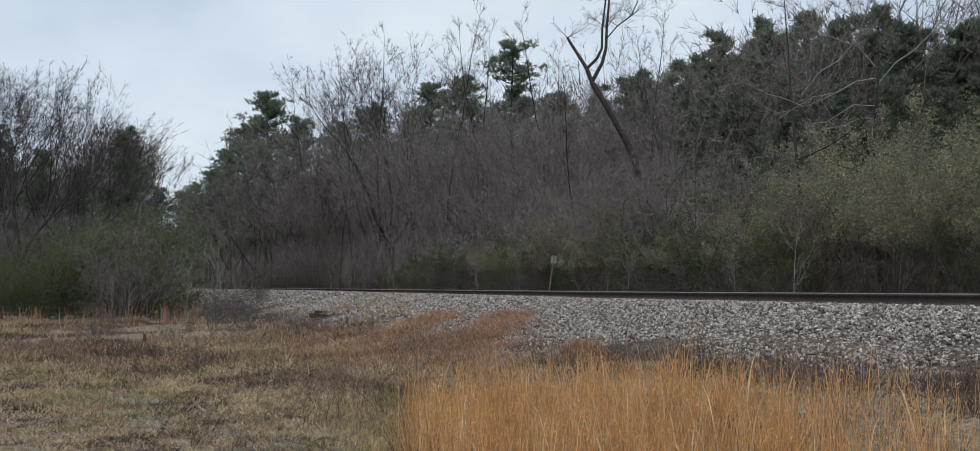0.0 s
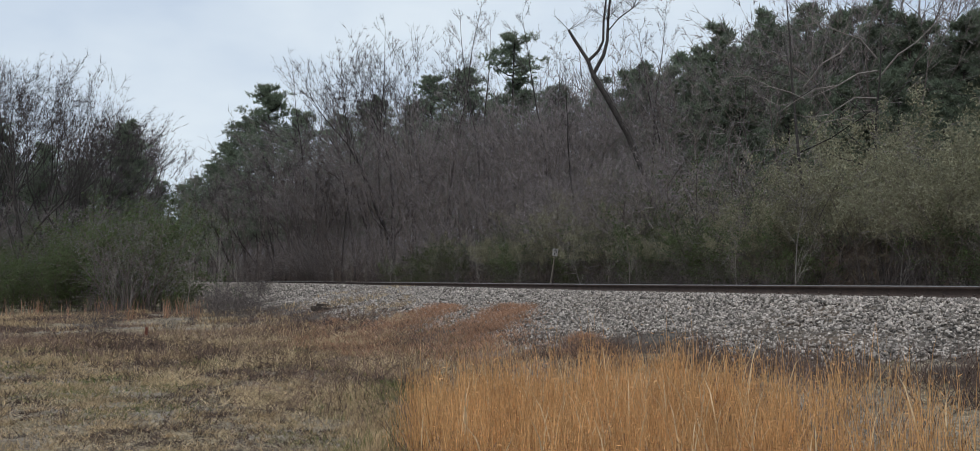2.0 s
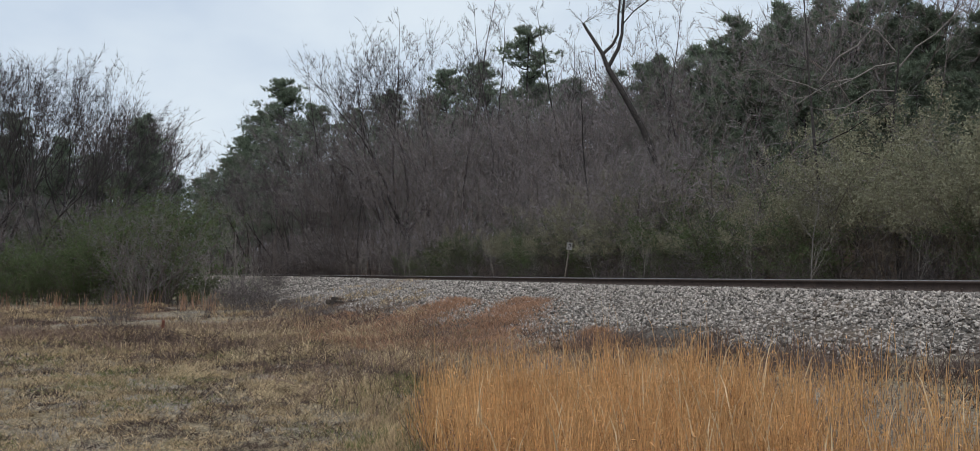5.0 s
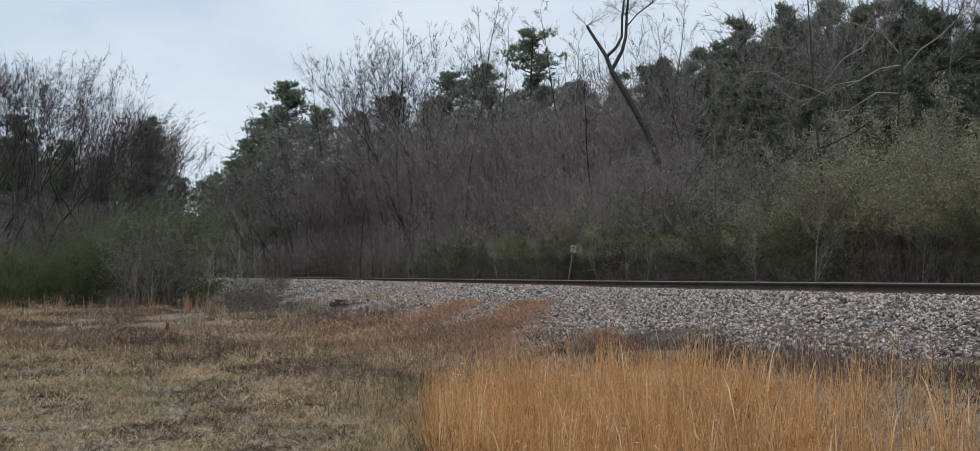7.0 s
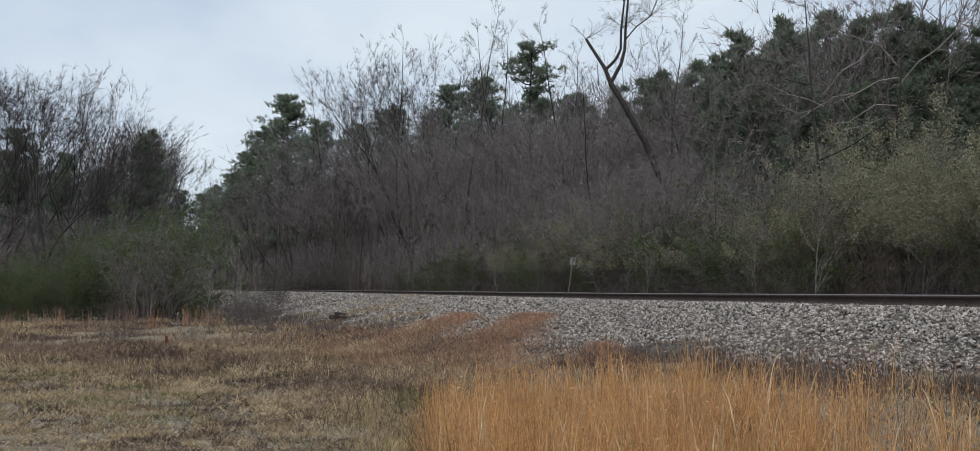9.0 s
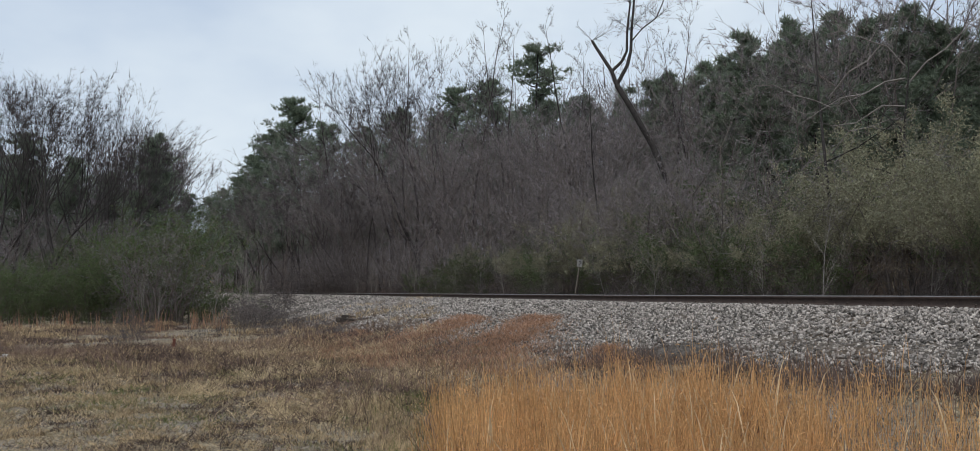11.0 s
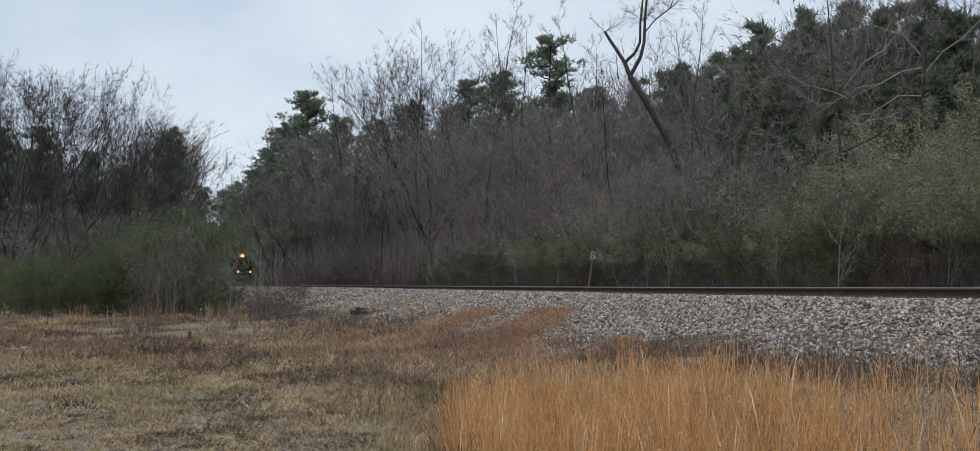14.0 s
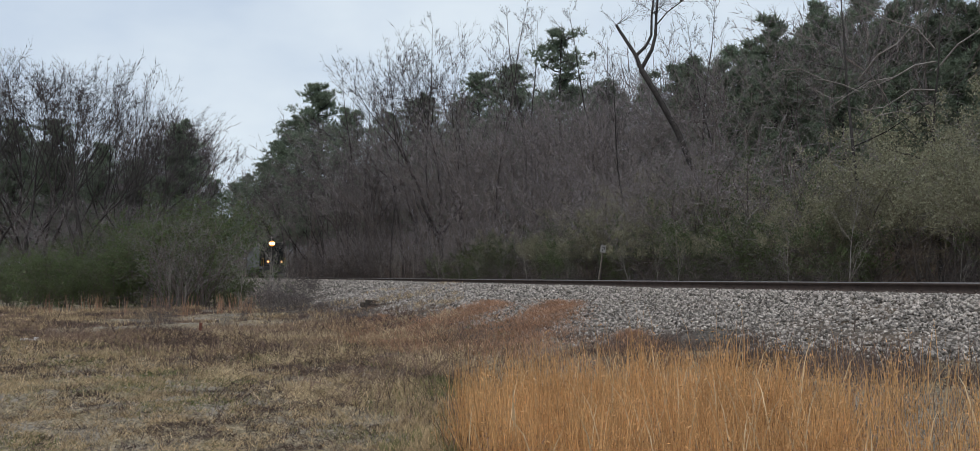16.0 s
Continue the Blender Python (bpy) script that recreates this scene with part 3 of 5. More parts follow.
def plant(ob, x, y, scale=1.0, turn=0.0, sink=0.0, lean=0.0):
    """Another one of ob, on the ground at x, y."""
    m = pose(x, y, float(land(x, y)) - sink, lean, 0, turn)
    c = copy_thing(ob, m)
    c.scale = (scale, scale, scale)
    return c


KINDS = {}


BASE = {}


def kind(name, variants):
    """Keeps the variants of a kind and their mean height."""
    KINDS[name] = variants
    BASE[name] = sum(max(v.co.z for part_ob in ob.children for v in part_ob.data.vertices) for ob in variants) / len(variants)


LEAFLESS = "tall leafless grey-brown hardwood tree in winter woods"
kind("poplar", [thing("bare_tree", [("trunk", a), ("crown", b)], LEAFLESS, "tree", "bare trees") for a, b in
                (leader_tree(s, 20, M_BARK_DARK, M_TWIG_DARK) for s in (11, 12, 13))])
kind("hardwood", [thing("bare_tree", [("trunk", a), ("crown", b)], "leafless spreading hardwood tree with dark limbs", "tree", "bare trees") for a, b in
                  (forked_tree(s, 16, M_BARK_DARK, M_TWIG_DARK, 0.24, 4, 21, 0.17, 0.0105, 6) for s in (21, 22, 23))])
kind("understorey", [thing("bare_tree", [("trunk", a), ("crown", b)], "grey-brown leafless tree in a dense wood", "tree", "bare trees") for a, b in
                     (forked_tree(s, 16, M_BARK, M_TWIG, 0.14, 5, 31, 0.11, 0.012) for s in (25, 26, 27))])
kind("thicket", [thing("brush", [("wood", m[0]), ("crown", m[1])], "dense leafless thicket of grey-brown brush", "brush", "brush beside the track") for m in
                 (shrub(s, 7, 3.6, 0, None, M_TWIG, stems=16, low=0.05, least=0.011) for s in (31, 32, 33))])
kind("dark_thicket", [thing("brush", [("wood", m[0]), ("crown", m[1])], "dark leafless thicket of fine purple-brown twigs", "brush", "brush beside the track") for m in
                      (shrub(s, 3.5, 2.0, 0, None, M_TWIG_DARK, stems=11, low=0.0) for s in (36, 37))])
kind("olive", [thing("shrub", [("wood", m[0]), ("crown", m[1]), ("foliage", m[2])], "tall olive-brown half-bare shrub with tangled stems", "shrub", "shrubs beside the track") for m in
               (shrub(s, 5.4, 3.2, 13000, M_OLIVE, M_TWIG_BROWN, 0.078, stems=12, low=0.12, leaf_from=0.42) for s in (41, 42, 43))])
kind("privet", [thing("shrub", [("wood", m[0]), ("crown", m[1]), ("foliage", m[2])], "dense dark green evergreen shrub", "shrub", "evergreen shrubs") for m in
                (shrub(s, 5.0, 3.4, 9000, M_GREEN, M_TWIG_BROWN, 0.095, stems=12, low=0.0) for s in (51, 52, 53))])
kind("pine", [thing("pine_tree", [("trunk", a), ("crown", b)], "dark green pine tree with tufted needles", "tree", "pines") for a, b in
              (pine(s, 15, 0.9, 0.23, 1.35, 0.46) for s in (61, 62, 63))])
kind("old_pine", [thing("pine_tree", [("trunk", a), ("crown", b)], "tall old pine with a broad rounded dark crown", "tree", "pines") for a, b in
                  (pine(s, 24, 0.8, 0.17, 2.3, 0.46, True) for s in (71, 72))])
kind("thin_pine", [thing("pine_tree", [("trunk", a), ("crown", b)], "slender pine with an open crown of separate tufts", "tree", "pines") for a, b in
                   (pine(s, 20, 0.38, 0.13, 0.55, 0.45, True) for s in (81,))])
kind("sapling", [thing("bare_tree", [("trunk", a), ("crown", b)], "slim leafless sapling with pale grey twigs", "tree", "saplings") for a, b in
                 (bare_tree(s, 6, 0.4, 38, M_BARK_PALE, M_BARK_PALE, 0.7, 0.1, 0.04, 0.006) for s in (91, 92))])
used = set()
PICK = np.random.default_rng(5)


def put(name, x, y, height, base, sink=0.0, which=None, lean=0.0):
    """One of a kind, scaled from its base height to the height given."""
    v = KINDS[name]
    ob = v[int(PICK.integers(0, len(v))) if which is None else which]
    return plant(ob, x, y, height / base, float(PICK.uniform(0, 360)), sink, lean)


def ahead(u, depth):
    return u * depth, depth


def to_top(x, y, rise):
    """The height of a tree at x, y whose top stands rise metres above the eye for each metre ahead."""
    return EYE[2] + rise * y - float(land(x, y))



# single trees on the skyline beyond the track: kind, direction, rise of the top, metres off the track
SKYLINE = [("hardwood", -0.090, 0.305, 10), ("hardwood", -0.122, 0.28, 12), ("hardwood", -0.062, 0.285, 13), ("poplar", -0.104, 0.30, 9), ("poplar", 0.015, 0.325, 13), ("poplar", 0.10, 0.30, 15), ("poplar", -0.032, 0.345, 11),
           ("poplar", 0.001, 0.345, 10), ("poplar", 0.088, 0.345, 13), ("poplar", 0.207, 0.35, 15), ("poplar", 0.236, 0.325, 17),
           ("poplar", -0.135, 0.24, 10), ("poplar", 0.02, 0.26, 16), ("poplar", 0.13, 0.27, 9), ("poplar", -0.15, 0.19, 8),
           ("thin_pine", 0.048, 0.30, 15), ("old_pine", -0.01, 0.255, 20), ("old_pine", -0.046, 0.245, 22), ("old_pine", -0.11, 0.22, 14), ("old_pine", 0.03, 0.22, 25),
           ("pine", 0.178, 0.255, 24), ("pine", 0.200, 0.262, 22), ("pine", 0.236, 0.275, 23), ("pine", 0.155, 0.245, 28), ("pine", 0.115, 0.235, 28), ("pine", 0.09, 0.23, 30),
           ("pine", 0.265, 0.25, 20), ("pine", 0.300, 0.305, 19), ("pine", 0.335, 0.29, 22), ("pine", 0.360, 0.315, 20), ("pine", 0.395, 0.325, 24),
           ("pine", 0.425, 0.31, 19), ("pine", 0.455, 0.32, 22), ("pine", 0.485, 0.325, 20), ("pine", 0.515, 0.315, 18), ("pine", 0.545, 0.305, 21),
           ("pine", 0.58, 0.315, 19), ("pine", 0.61, 0.32, 20), ("pine", 0.32, 0.24, 15), ("pine", 0.375, 0.25, 14), ("pine", 0.43, 0.24, 13), ("pine", 0.50, 0.25, 14), ("pine", 0.56, 0.24, 14)]
SKYLINE += [("understorey", -0.20 + i * 0.017, 0.175 + 0.04 * ((i * 5) % 4) / 3 + 0.0012 * i, 9 + (i * 7) % 5) for i in range(20)]
SKYLINE += [("understorey", -0.19 + i * 0.031, 0.12 + 0.03 * ((i * 5) % 3) / 2, 8) for i in range(12)]
SKYLINE += [("pine", 0.28 + i * 0.042, 0.275 + 0.012 * (i % 3), 29 + (i % 2) * 4) for i in range(8)]
SKYLINE += [("old_pine", -0.155, 0.2, 20), ("old_pine", -0.075, 0.21, 26), ("old_pine", 0.065, 0.225, 24)]
SKYLINE += [("understorey", 0.19, 0.165, 6.9), ("understorey", 0.163, 0.18, 7.2), ("understorey", 0.218, 0.15, 7.2), ("understorey", 0.24, 0.17, 9)]
for k, u, rise, o in SKYLINE:
    x, y = aim(u, o)
    rise *= 1.04 if k == "pine" and u > 0.25 else 1.0
    put(k, x, y, to_top(x, y, rise), BASE[k])
# far trees at the bend: kind, direction, rise, metres off the track, which
FAR = [("old_pine", -0.236, 0.234, 9, 0), ("old_pine", -0.205, 0.205, 10, 1), ("old_pine", -0.262, 0.195, 9, 1), ("old_pine", -0.283, 0.165, 8, 0), ("old_pine", -0.300, 0.14, 7, 1), ("poplar", -0.19, 0.255, 10, 1), ("poplar", -0.172, 0.215, 9, 2),
       ("poplar", -0.305, 0.15, 7, 0), ("old_pine", -0.318, 0.125, 6.5, 1), ("old_pine", -0.335, 0.115, 6.5, 0), ("hardwood", -0.215, 0.17, 7, 0), ("hardwood", -0.25, 0.15, 7, 1), ("hardwood", -0.275, 0.13, 6.5, 2),
       ("hardwood", -0.18, 0.16, 8, 1), ("hardwood", -0.295, 0.115, 6, 0), ("hardwood", -0.23, 0.13, 6, 2), ("hardwood", -0.20, 0.14, 6.5, 1)]
FAR += [("understorey", -0.325 + i * 0.0115, 0.085 + 0.045 * ((i * 5) % 4) / 3 + 0.003 * i, 6 + (i * 3) % 5 * 0.7, i % 3) for i in range(15)]
FAR += [("thicket", -0.345 + i * 0.0105, 0.035 + 0.02 * ((i * 5) % 4) / 3 + 0.001 * i, 6.2 + (i * 3) % 4 * 0.8, i % 3) for i in range(18)]
for k, u, rise, o, w in FAR:
    x, y = aim(u, o)
    put(k, x, y, to_top(x, y, rise), BASE[k], which=w)
# the wood on the near side of the bend
NEAR_WOOD = [("hardwood", -0.575, 0.28, 60), ("hardwood", -0.553, 0.272, 63), ("hardwood", -0.525, 0.285, 58), ("hardwood", -0.49, 0.265, 64), ("hardwood", -0.455, 0.25, 60), ("hardwood", -0.43, 0.225, 66),
             ("hardwood", -0.60, 0.29, 62), ("hardwood", -0.63, 0.29, 58), ("hardwood", -0.54, 0.23, 72), ("hardwood", -0.47, 0.21, 75), ("hardwood", -0.395, 0.15, 62), ("hardwood", -0.392, 0.115, 66), ("hardwood", -0.43, 0.17, 80),
             ("old_pine", -0.395, 0.197, 70), ("old_pine", -0.55, 0.20, 75), ("old_pine", -0.50, 0.17, 82), ("old_pine", -0.45, 0.15, 85), ("old_pine", -0.60, 0.2, 78), ("old_pine", -0.365, 0.125, 90),
             ("thicket", -0.58, 0.12, 58), ("thicket", -0.53, 0.12, 60), ("thicket", -0.48, 0.115, 58), ("thicket", -0.44, 0.11, 60), ("thicket", -0.40, 0.115, 58), ("thicket", -0.37, 0.11, 64), ("thicket", -0.55, 0.1, 70), ("thicket", -0.50, 0.1, 74), ("thicket", -0.46, 0.1, 76), ("thicket", -0.42, 0.1, 74), ("thicket", -0.62, 0.12, 60)]
for k, u, rise, depth in NEAR_WOOD:
    x, y = ahead(u, depth)
    put(k, x, y, to_top(x, y, rise * (1.0 if k == "hardwood" else 0.97)), BASE[k])
for u, rise, depth in [(-0.375, 0.10, 43), (-0.40, 0.09, 42)]:
    x, y = ahead(u, depth)
    put("thicket", x, y, to_top(x, y, rise), BASE["thicket"])
# evergreen shrubs in front of it
for u, rise, depth in [(-0.60, 0.045, 44), (-0.565, 0.045, 43), (-0.53, 0.05, 44), (-0.495, 0.045, 45), (-0.465, 0.065, 45), (-0.435, 0.085, 46), (-0.405, 0.105, 46),
                       (-0.39, 0.115, 47), (-0.375, 0.10, 45), (-0.58, 0.045, 50), (-0.51, 0.055, 51), (-0.45, 0.08, 52), (-0.41, 0.11, 52), (-0.63, 0.035, 45), (-0.338, 0.014, 45)]:
    x, y = ahead(u, depth)
    put("privet", x, y, to_top(x, y, rise), BASE["privet"])
for u, rise, depth in [(-0.285, 0.06, 41), (-0.276, 0.045, 40), (-0.300, 0.085, 43), (-0.392, 0.02, 41), (-0.41, 0.035, 40), (-0.33, 0.05, 41)]:
    x, y = ahead(u, depth)
    put("sapling", x, y, to_top(x, y, rise), BASE["sapling"])
for u, rise, depth in [(-0.285, -0.012, 46), (-0.23, -0.01, 34), (-0.205, -0.018, 30), (-0.30, -0.008, 44), (-0.19, -0.024, 27), (-0.175, -0.03, 25), (-0.245, 0.03, 52), (-0.252, 0.045, 57), (-0.29, 0.012, 38), (-0.305, -0.004, 40), (-0.275, 0.004, 40), (-0.262, -0.006, 42),
                       (-0.29, 0.006, 34), (-0.277, 0.008, 35), (-0.262, 0.012, 36), (-0.25, 0.002, 37), (-0.303, 0.004, 35), (-0.27, -0.004, 32), (-0.255, -0.012, 31), (-0.425, -0.005, 27), (-0.44, -0.012, 25), (-0.408, -0.008, 28), (-0.32, -0.02, 31), (-0.345, -0.022, 27)]:
    x, y = ahead(u, depth)
    put("dark_thicket", x, y, max(0.6, to_top(x, y, rise)), BASE["dark_thicket"])
# the green and brown wall beyond the track
for i in range(34):
    s = -13 + i * 1.75
    x, y = along(s, 6.6 + PICK.uniform(-0.8, 1.2))
    k = "olive" if s < 13 or i % 3 == 0 else "privet" if i % 3 == 1 else "thicket"
    put(k, x, y, PICK.uniform(4.4, 5.6) * (1.0 if s < 13 else 0.8), BASE[k])
for i in range(22):
    s = -11 + i * 2.4
    x, y = along(s, 10.3 + PICK.uniform(-1, 1))
    put("olive" if i % 3 else "privet", x, y, PICK.uniform(4.8, 5.8), BASE["olive"])
for i in range(8):
    x, y = along(6 + i * 7 + PICK.uniform(-2, 2), 6.0)
    put("privet", x, y, PICK.uniform(2.2, 3.4), BASE["privet"])
for i in range(34):
    s = 10 + i * 3.1
    x, y = along(s, 7.5 + PICK.uniform(-1.2, 2.5))
    put("thicket", x, y, PICK.uniform(5.5, 8.0), BASE["thicket"])
for i in range(26):
    s = 17 + i * 3.7
    x, y = along(s, 13.5 + PICK.uniform(-2, 2.5))
    put("understorey", x, y, PICK.uniform(10.5, 14), BASE["understorey"])
for i in range(14):
    s = 20 + i * 6.5
    x, y = along(s, 21 + PICK.uniform(-2.5, 3))
    put("understorey", x, y, PICK.uniform(12, 15), BASE["understorey"])
# bare brush at the wall's foot; its dark colour also carries the shade there
for i in range(44):
    s = -14 + i * 1.3
    x, y = along(s, 4.6 + PICK.uniform(-0.4, 0.5))
    if abs(x / y - 0.098) > 0.026:
        put("dark_thicket", x, y, PICK.uniform(1.2, 2.0), BASE["dark_thicket"])
# a taller row behind, likewise added to darken the shaded base
for i in range(30):
    x, y = along(-13 + i * 2.6 + PICK.uniform(-0.8, 0.8), 6.0 + PICK.uniform(-0.3, 0.5))
    put("dark_thicket", x, y, PICK.uniform(2.2, 3.3), BASE["dark_thicket"])
for i in range(16):
    s = 44 + i * 6
    x, y = along(s, 5.6 + PICK.uniform(-0.3, 0.6))
    put("dark_thicket", x, y, PICK.uniform(2.2, 3.4), BASE["dark_thicket"])
for i in range(26):
    x, y = along(-9 + i * 3.1 + PICK.uniform(-1, 1), 5.0 + PICK.uniform(-0.4, 0.8))
    put("sapling", x, y, PICK.uniform(2.2, 4.6), BASE["sapling"], lean=float(PICK.uniform(-14, 14)))


def limb(segs, points, r0, r1):
    p = np.array(points, dtype=float)
    n = len(p) - 1
    for i in range(n):
        segs.append((*p[i], *p[i + 1], r0 + (r1 - r0) * i / n, r0 + (r1 - r0) * (i + 1) / n))


def snag():
    """A half-dead tree: a leaning trunk that forks into a broken stub and two long bent limbs."""
    rng = np.random.default_rng(101)
    segs, twigs = [], []
    limb(segs, [(3.3, 0, -0.2), (3.0, 0, 2.69), (2.35, 0.1, 5.38), (1.5, 0.1, 7.53), (0.5, 0.0, 9.4), (-0.15, 0, 10.5)], 0.18, 0.145)
    limb(segs, [(-0.15, 0, 10.5), (-0.4, 0, 11.2), (-0.75, 0.1, 11.8), (-1.1, 0.2, 12.4), (-1.35, 0.2, 12.85)], 0.11, 0.07)
    limb(segs, [(-0.4, 0, 11.2), (0.1, 0.1, 11.7), (0.35, 0.1, 12.2), (0.38, 0, 13.2), (0.55, 0.1, 14.6), (0.5, 0.2, 16.1)], 0.085, 0.035)
    limb(segs, [(-0.15, 0, 10.5), (0.35, -0.1, 11.4), (0.55, 0, 12.2), (0.6, 0, 13.2), (0.75, 0, 14.8), (0.95, 0, 16.6)], 0.11, 0.035)
    limb(segs, [(0.6, 0, 12.7), (1.1, -0.3, 13.2), (1.8, -0.3, 13.7), (2.2, -0.4, 14.6), (2.7, -0.4, 15.2)], 0.045, 0.018)
    spec = [(4, 2.0, 0.45, 45, 0.03), (3, 2.0, 0.5, 40, 0.02), (2, 0, 0, 0, 0.0)]
    for s in list(segs):
        if s[5] > 12.5 and s[7] < 0.12:
            for _ in range(3):
                a = rng.uniform(0, 2 * math.pi)
                grow(rng, segs, twigs, np.array(s[3:6]), np.array([math.cos(a), math.sin(a), 0.7]), rng.uniform(1.0, 2.4), 0.02, 0, spec, 0.0)
    a, b = wood("snag", segs, twigs, M_BARK_DARK, M_TWIG_DARK, 0.008)
    return thing("dead_tree", [("trunk", a), ("crown", b)], "dark leaning half-dead tree with a broken forked limb", "tree")


ob = snag()
x, y = aim(0.146, 8)
ob.matrix_basis = pose(x, y, float(land(x, y)), 0, 0, -8)


def spreading_tree(seed, height, bark, twig, limbs=()):
    """A bare tree with long level limbs; limbs: more of them, as bent lines."""
    rng = np.random.default_rng(seed)
    segs, twigs = [], []
    spec = [(12, 0.9, 0.45, 68, 0.0), (7, 0.8, 0.42, 42, 0.015), (4, 0.9, 0.45, 40, 0.0), (2, 0, 0, 0, 0.0)]
    grow(rng, segs, twigs, np.array([0, 0, -0.2]), np.array([0.0, 0, 1.0]), height, 0.085, 0, spec, 0.35, 0.04)
    a, b = wood("spreading_tree", segs, twigs, bark, twig, 0.008)
    meshes = [("trunk", a), ("crown", b)]
    for points in limbs:
        segs, twigs = [], []
        limb(segs, points, 0.03, 0.012)
        for s in list(segs)[1:]:
            for _ in range(2):
                d = np.array(s[3:6]) - np.array(s[0:3]) + rng.normal(0, 0.45, 3)
                grow(rng, segs, twigs, np.array(s[3:6]), d / np.linalg.norm(d), rng.uniform(0.5, 1.1), 0.013, 0, spec[2:], 0.0, 0.2)
        s, t = np.array(segs), np.array(twigs)
        v = join([tubes(s, 5), spikes(t[:, 0:3], t[:, 3:6], 0.007)])
        meshes.append(("limb", mesh("limb", *v, M_BARK_PALE, smooth=True), "pale grey crooked limb"))
    return meshes


LIMBS_A = (((0, -0.1, 5.0), (0.25, -0.5, 5.3), (0.55, -0.6, 5.65), (1.2, -0.6, 5.75), (1.8, -0.7, 5.95), (2.3, -0.7, 5.9)),
           ((0, -0.1, 6.6), (-0.5, -0.5, 6.8), (-1.1, -0.6, 7.0), (-1.8, -0.7, 7.4), (-2.4, -0.7, 7.45)),
           ((0, -0.1, 7.0), (0.6, -0.5, 7.7), (1.2, -0.6, 8.0), (1.7, -0.7, 8.6), (2.0, -0.7, 9.3)))
LIMBS_B = (((0, 0, 6.9), (-0.6, -0.4, 6.75), (-1.2, -0.5, 6.4), (-1.9, -0.6, 6.3), (-2.6, -0.6, 5.9), (-3.0, -0.6, 5.85)),
           ((0, 0, 7.3), (-0.5, -0.3, 7.9), (-1.0, -0.4, 8.1), (-1.7, -0.5, 8.5), (-2.2, -0.5, 8.9)),
           ((0, 0, 6.6), (0.6, -0.3, 7.3), (1.1, -0.4, 7.6), (1.7, -0.4, 8.2), (2.2, -0.4, 8.9)),
           ((0, 0, 6.0), (-0.7, -0.4, 6.0), (-1.5, -0.4, 5.5), (-2.2, -0.4, 5.45)))
for seed, u, o, rise, more, label in ((111, 0.392, 8.6, 0.36, LIMBS_A, "leafless grey tree with long level limbs"),
                                      (112, 0.480, 9.0, 0.30, LIMBS_B, "pale grey leafless tree with crooked limbs"),
                                      (113, 0.60, 9.0, 0.30, (), "leafless grey tree with crooked limbs")):
    x, y = aim(u, o)
    ob = thing("bare_tree", spreading_tree(seed, to_top(x, y, rise), M_BARK_DARK, M_BARK_PALE, more), label, "tree", "bare trees")
    ob.matrix_basis = pose(x, y, float(land(x, y)), 0, 0, -20)


def haze(rng, places, height):
    """Upright twigs and slim stems of woods too far off to tell apart."""
    p = np.asarray(places)
    z = land(p[:, 0], p[:, 1]) + rng.uniform(0, 1, len(p)) ** 1.1 * height
    p = np.stack([p[:, 0], p[:, 1], z], axis=1)
    d = rng.normal(0, 0.55, p.shape) + [0, 0, 0.8]
    return slivers(rng, p, p + d * rng.uniform(0.8, 2.4, (len(p), 1)), rng.uniform(0.02, 0.06, len(p)))


rng = np.random.default_rng(7)
hs, ho = rng.uniform(-10, 230, 90000), rng.uniform(20, 46, 90000)
hp = np.array([along(a, b) for a, b in zip(hs, ho)])
hl = np.stack([rng.uniform(-78, -26, 60000), rng.uniform(84, 104, 60000)], axis=1)
hl = hl[off_track(hl[:, 0], hl[:, 1])[1] < -9]
hc = np.array([along(a, b) for a, b in zip(rng.uniform(150, 300, 20000), rng.uniform(8, 26, 20000))])
far_woods = tagged(new("far_woods", mesh("far_woods", *join([haze(rng, hp, np.interp(hs, [-10, 40, 90, 230], [10, 12, 17, 17]) + 2.5 * np.sin(hs * 0.13) + 1.5 * np.sin(hs * 0.41)), haze(rng, hl, 15 + 2 * np.sin(hl[:, 0] * 0.3)), haze(rng, hc, 13.0)]), M_TWIG)),
                   "far leafless winter woods, grey-brown", "woods", kind="stuff")
for v in KINDS.values():
    for ob in v:
        for o in (*ob.children_recursive, ob):
            bpy.data.objects.remove(o)


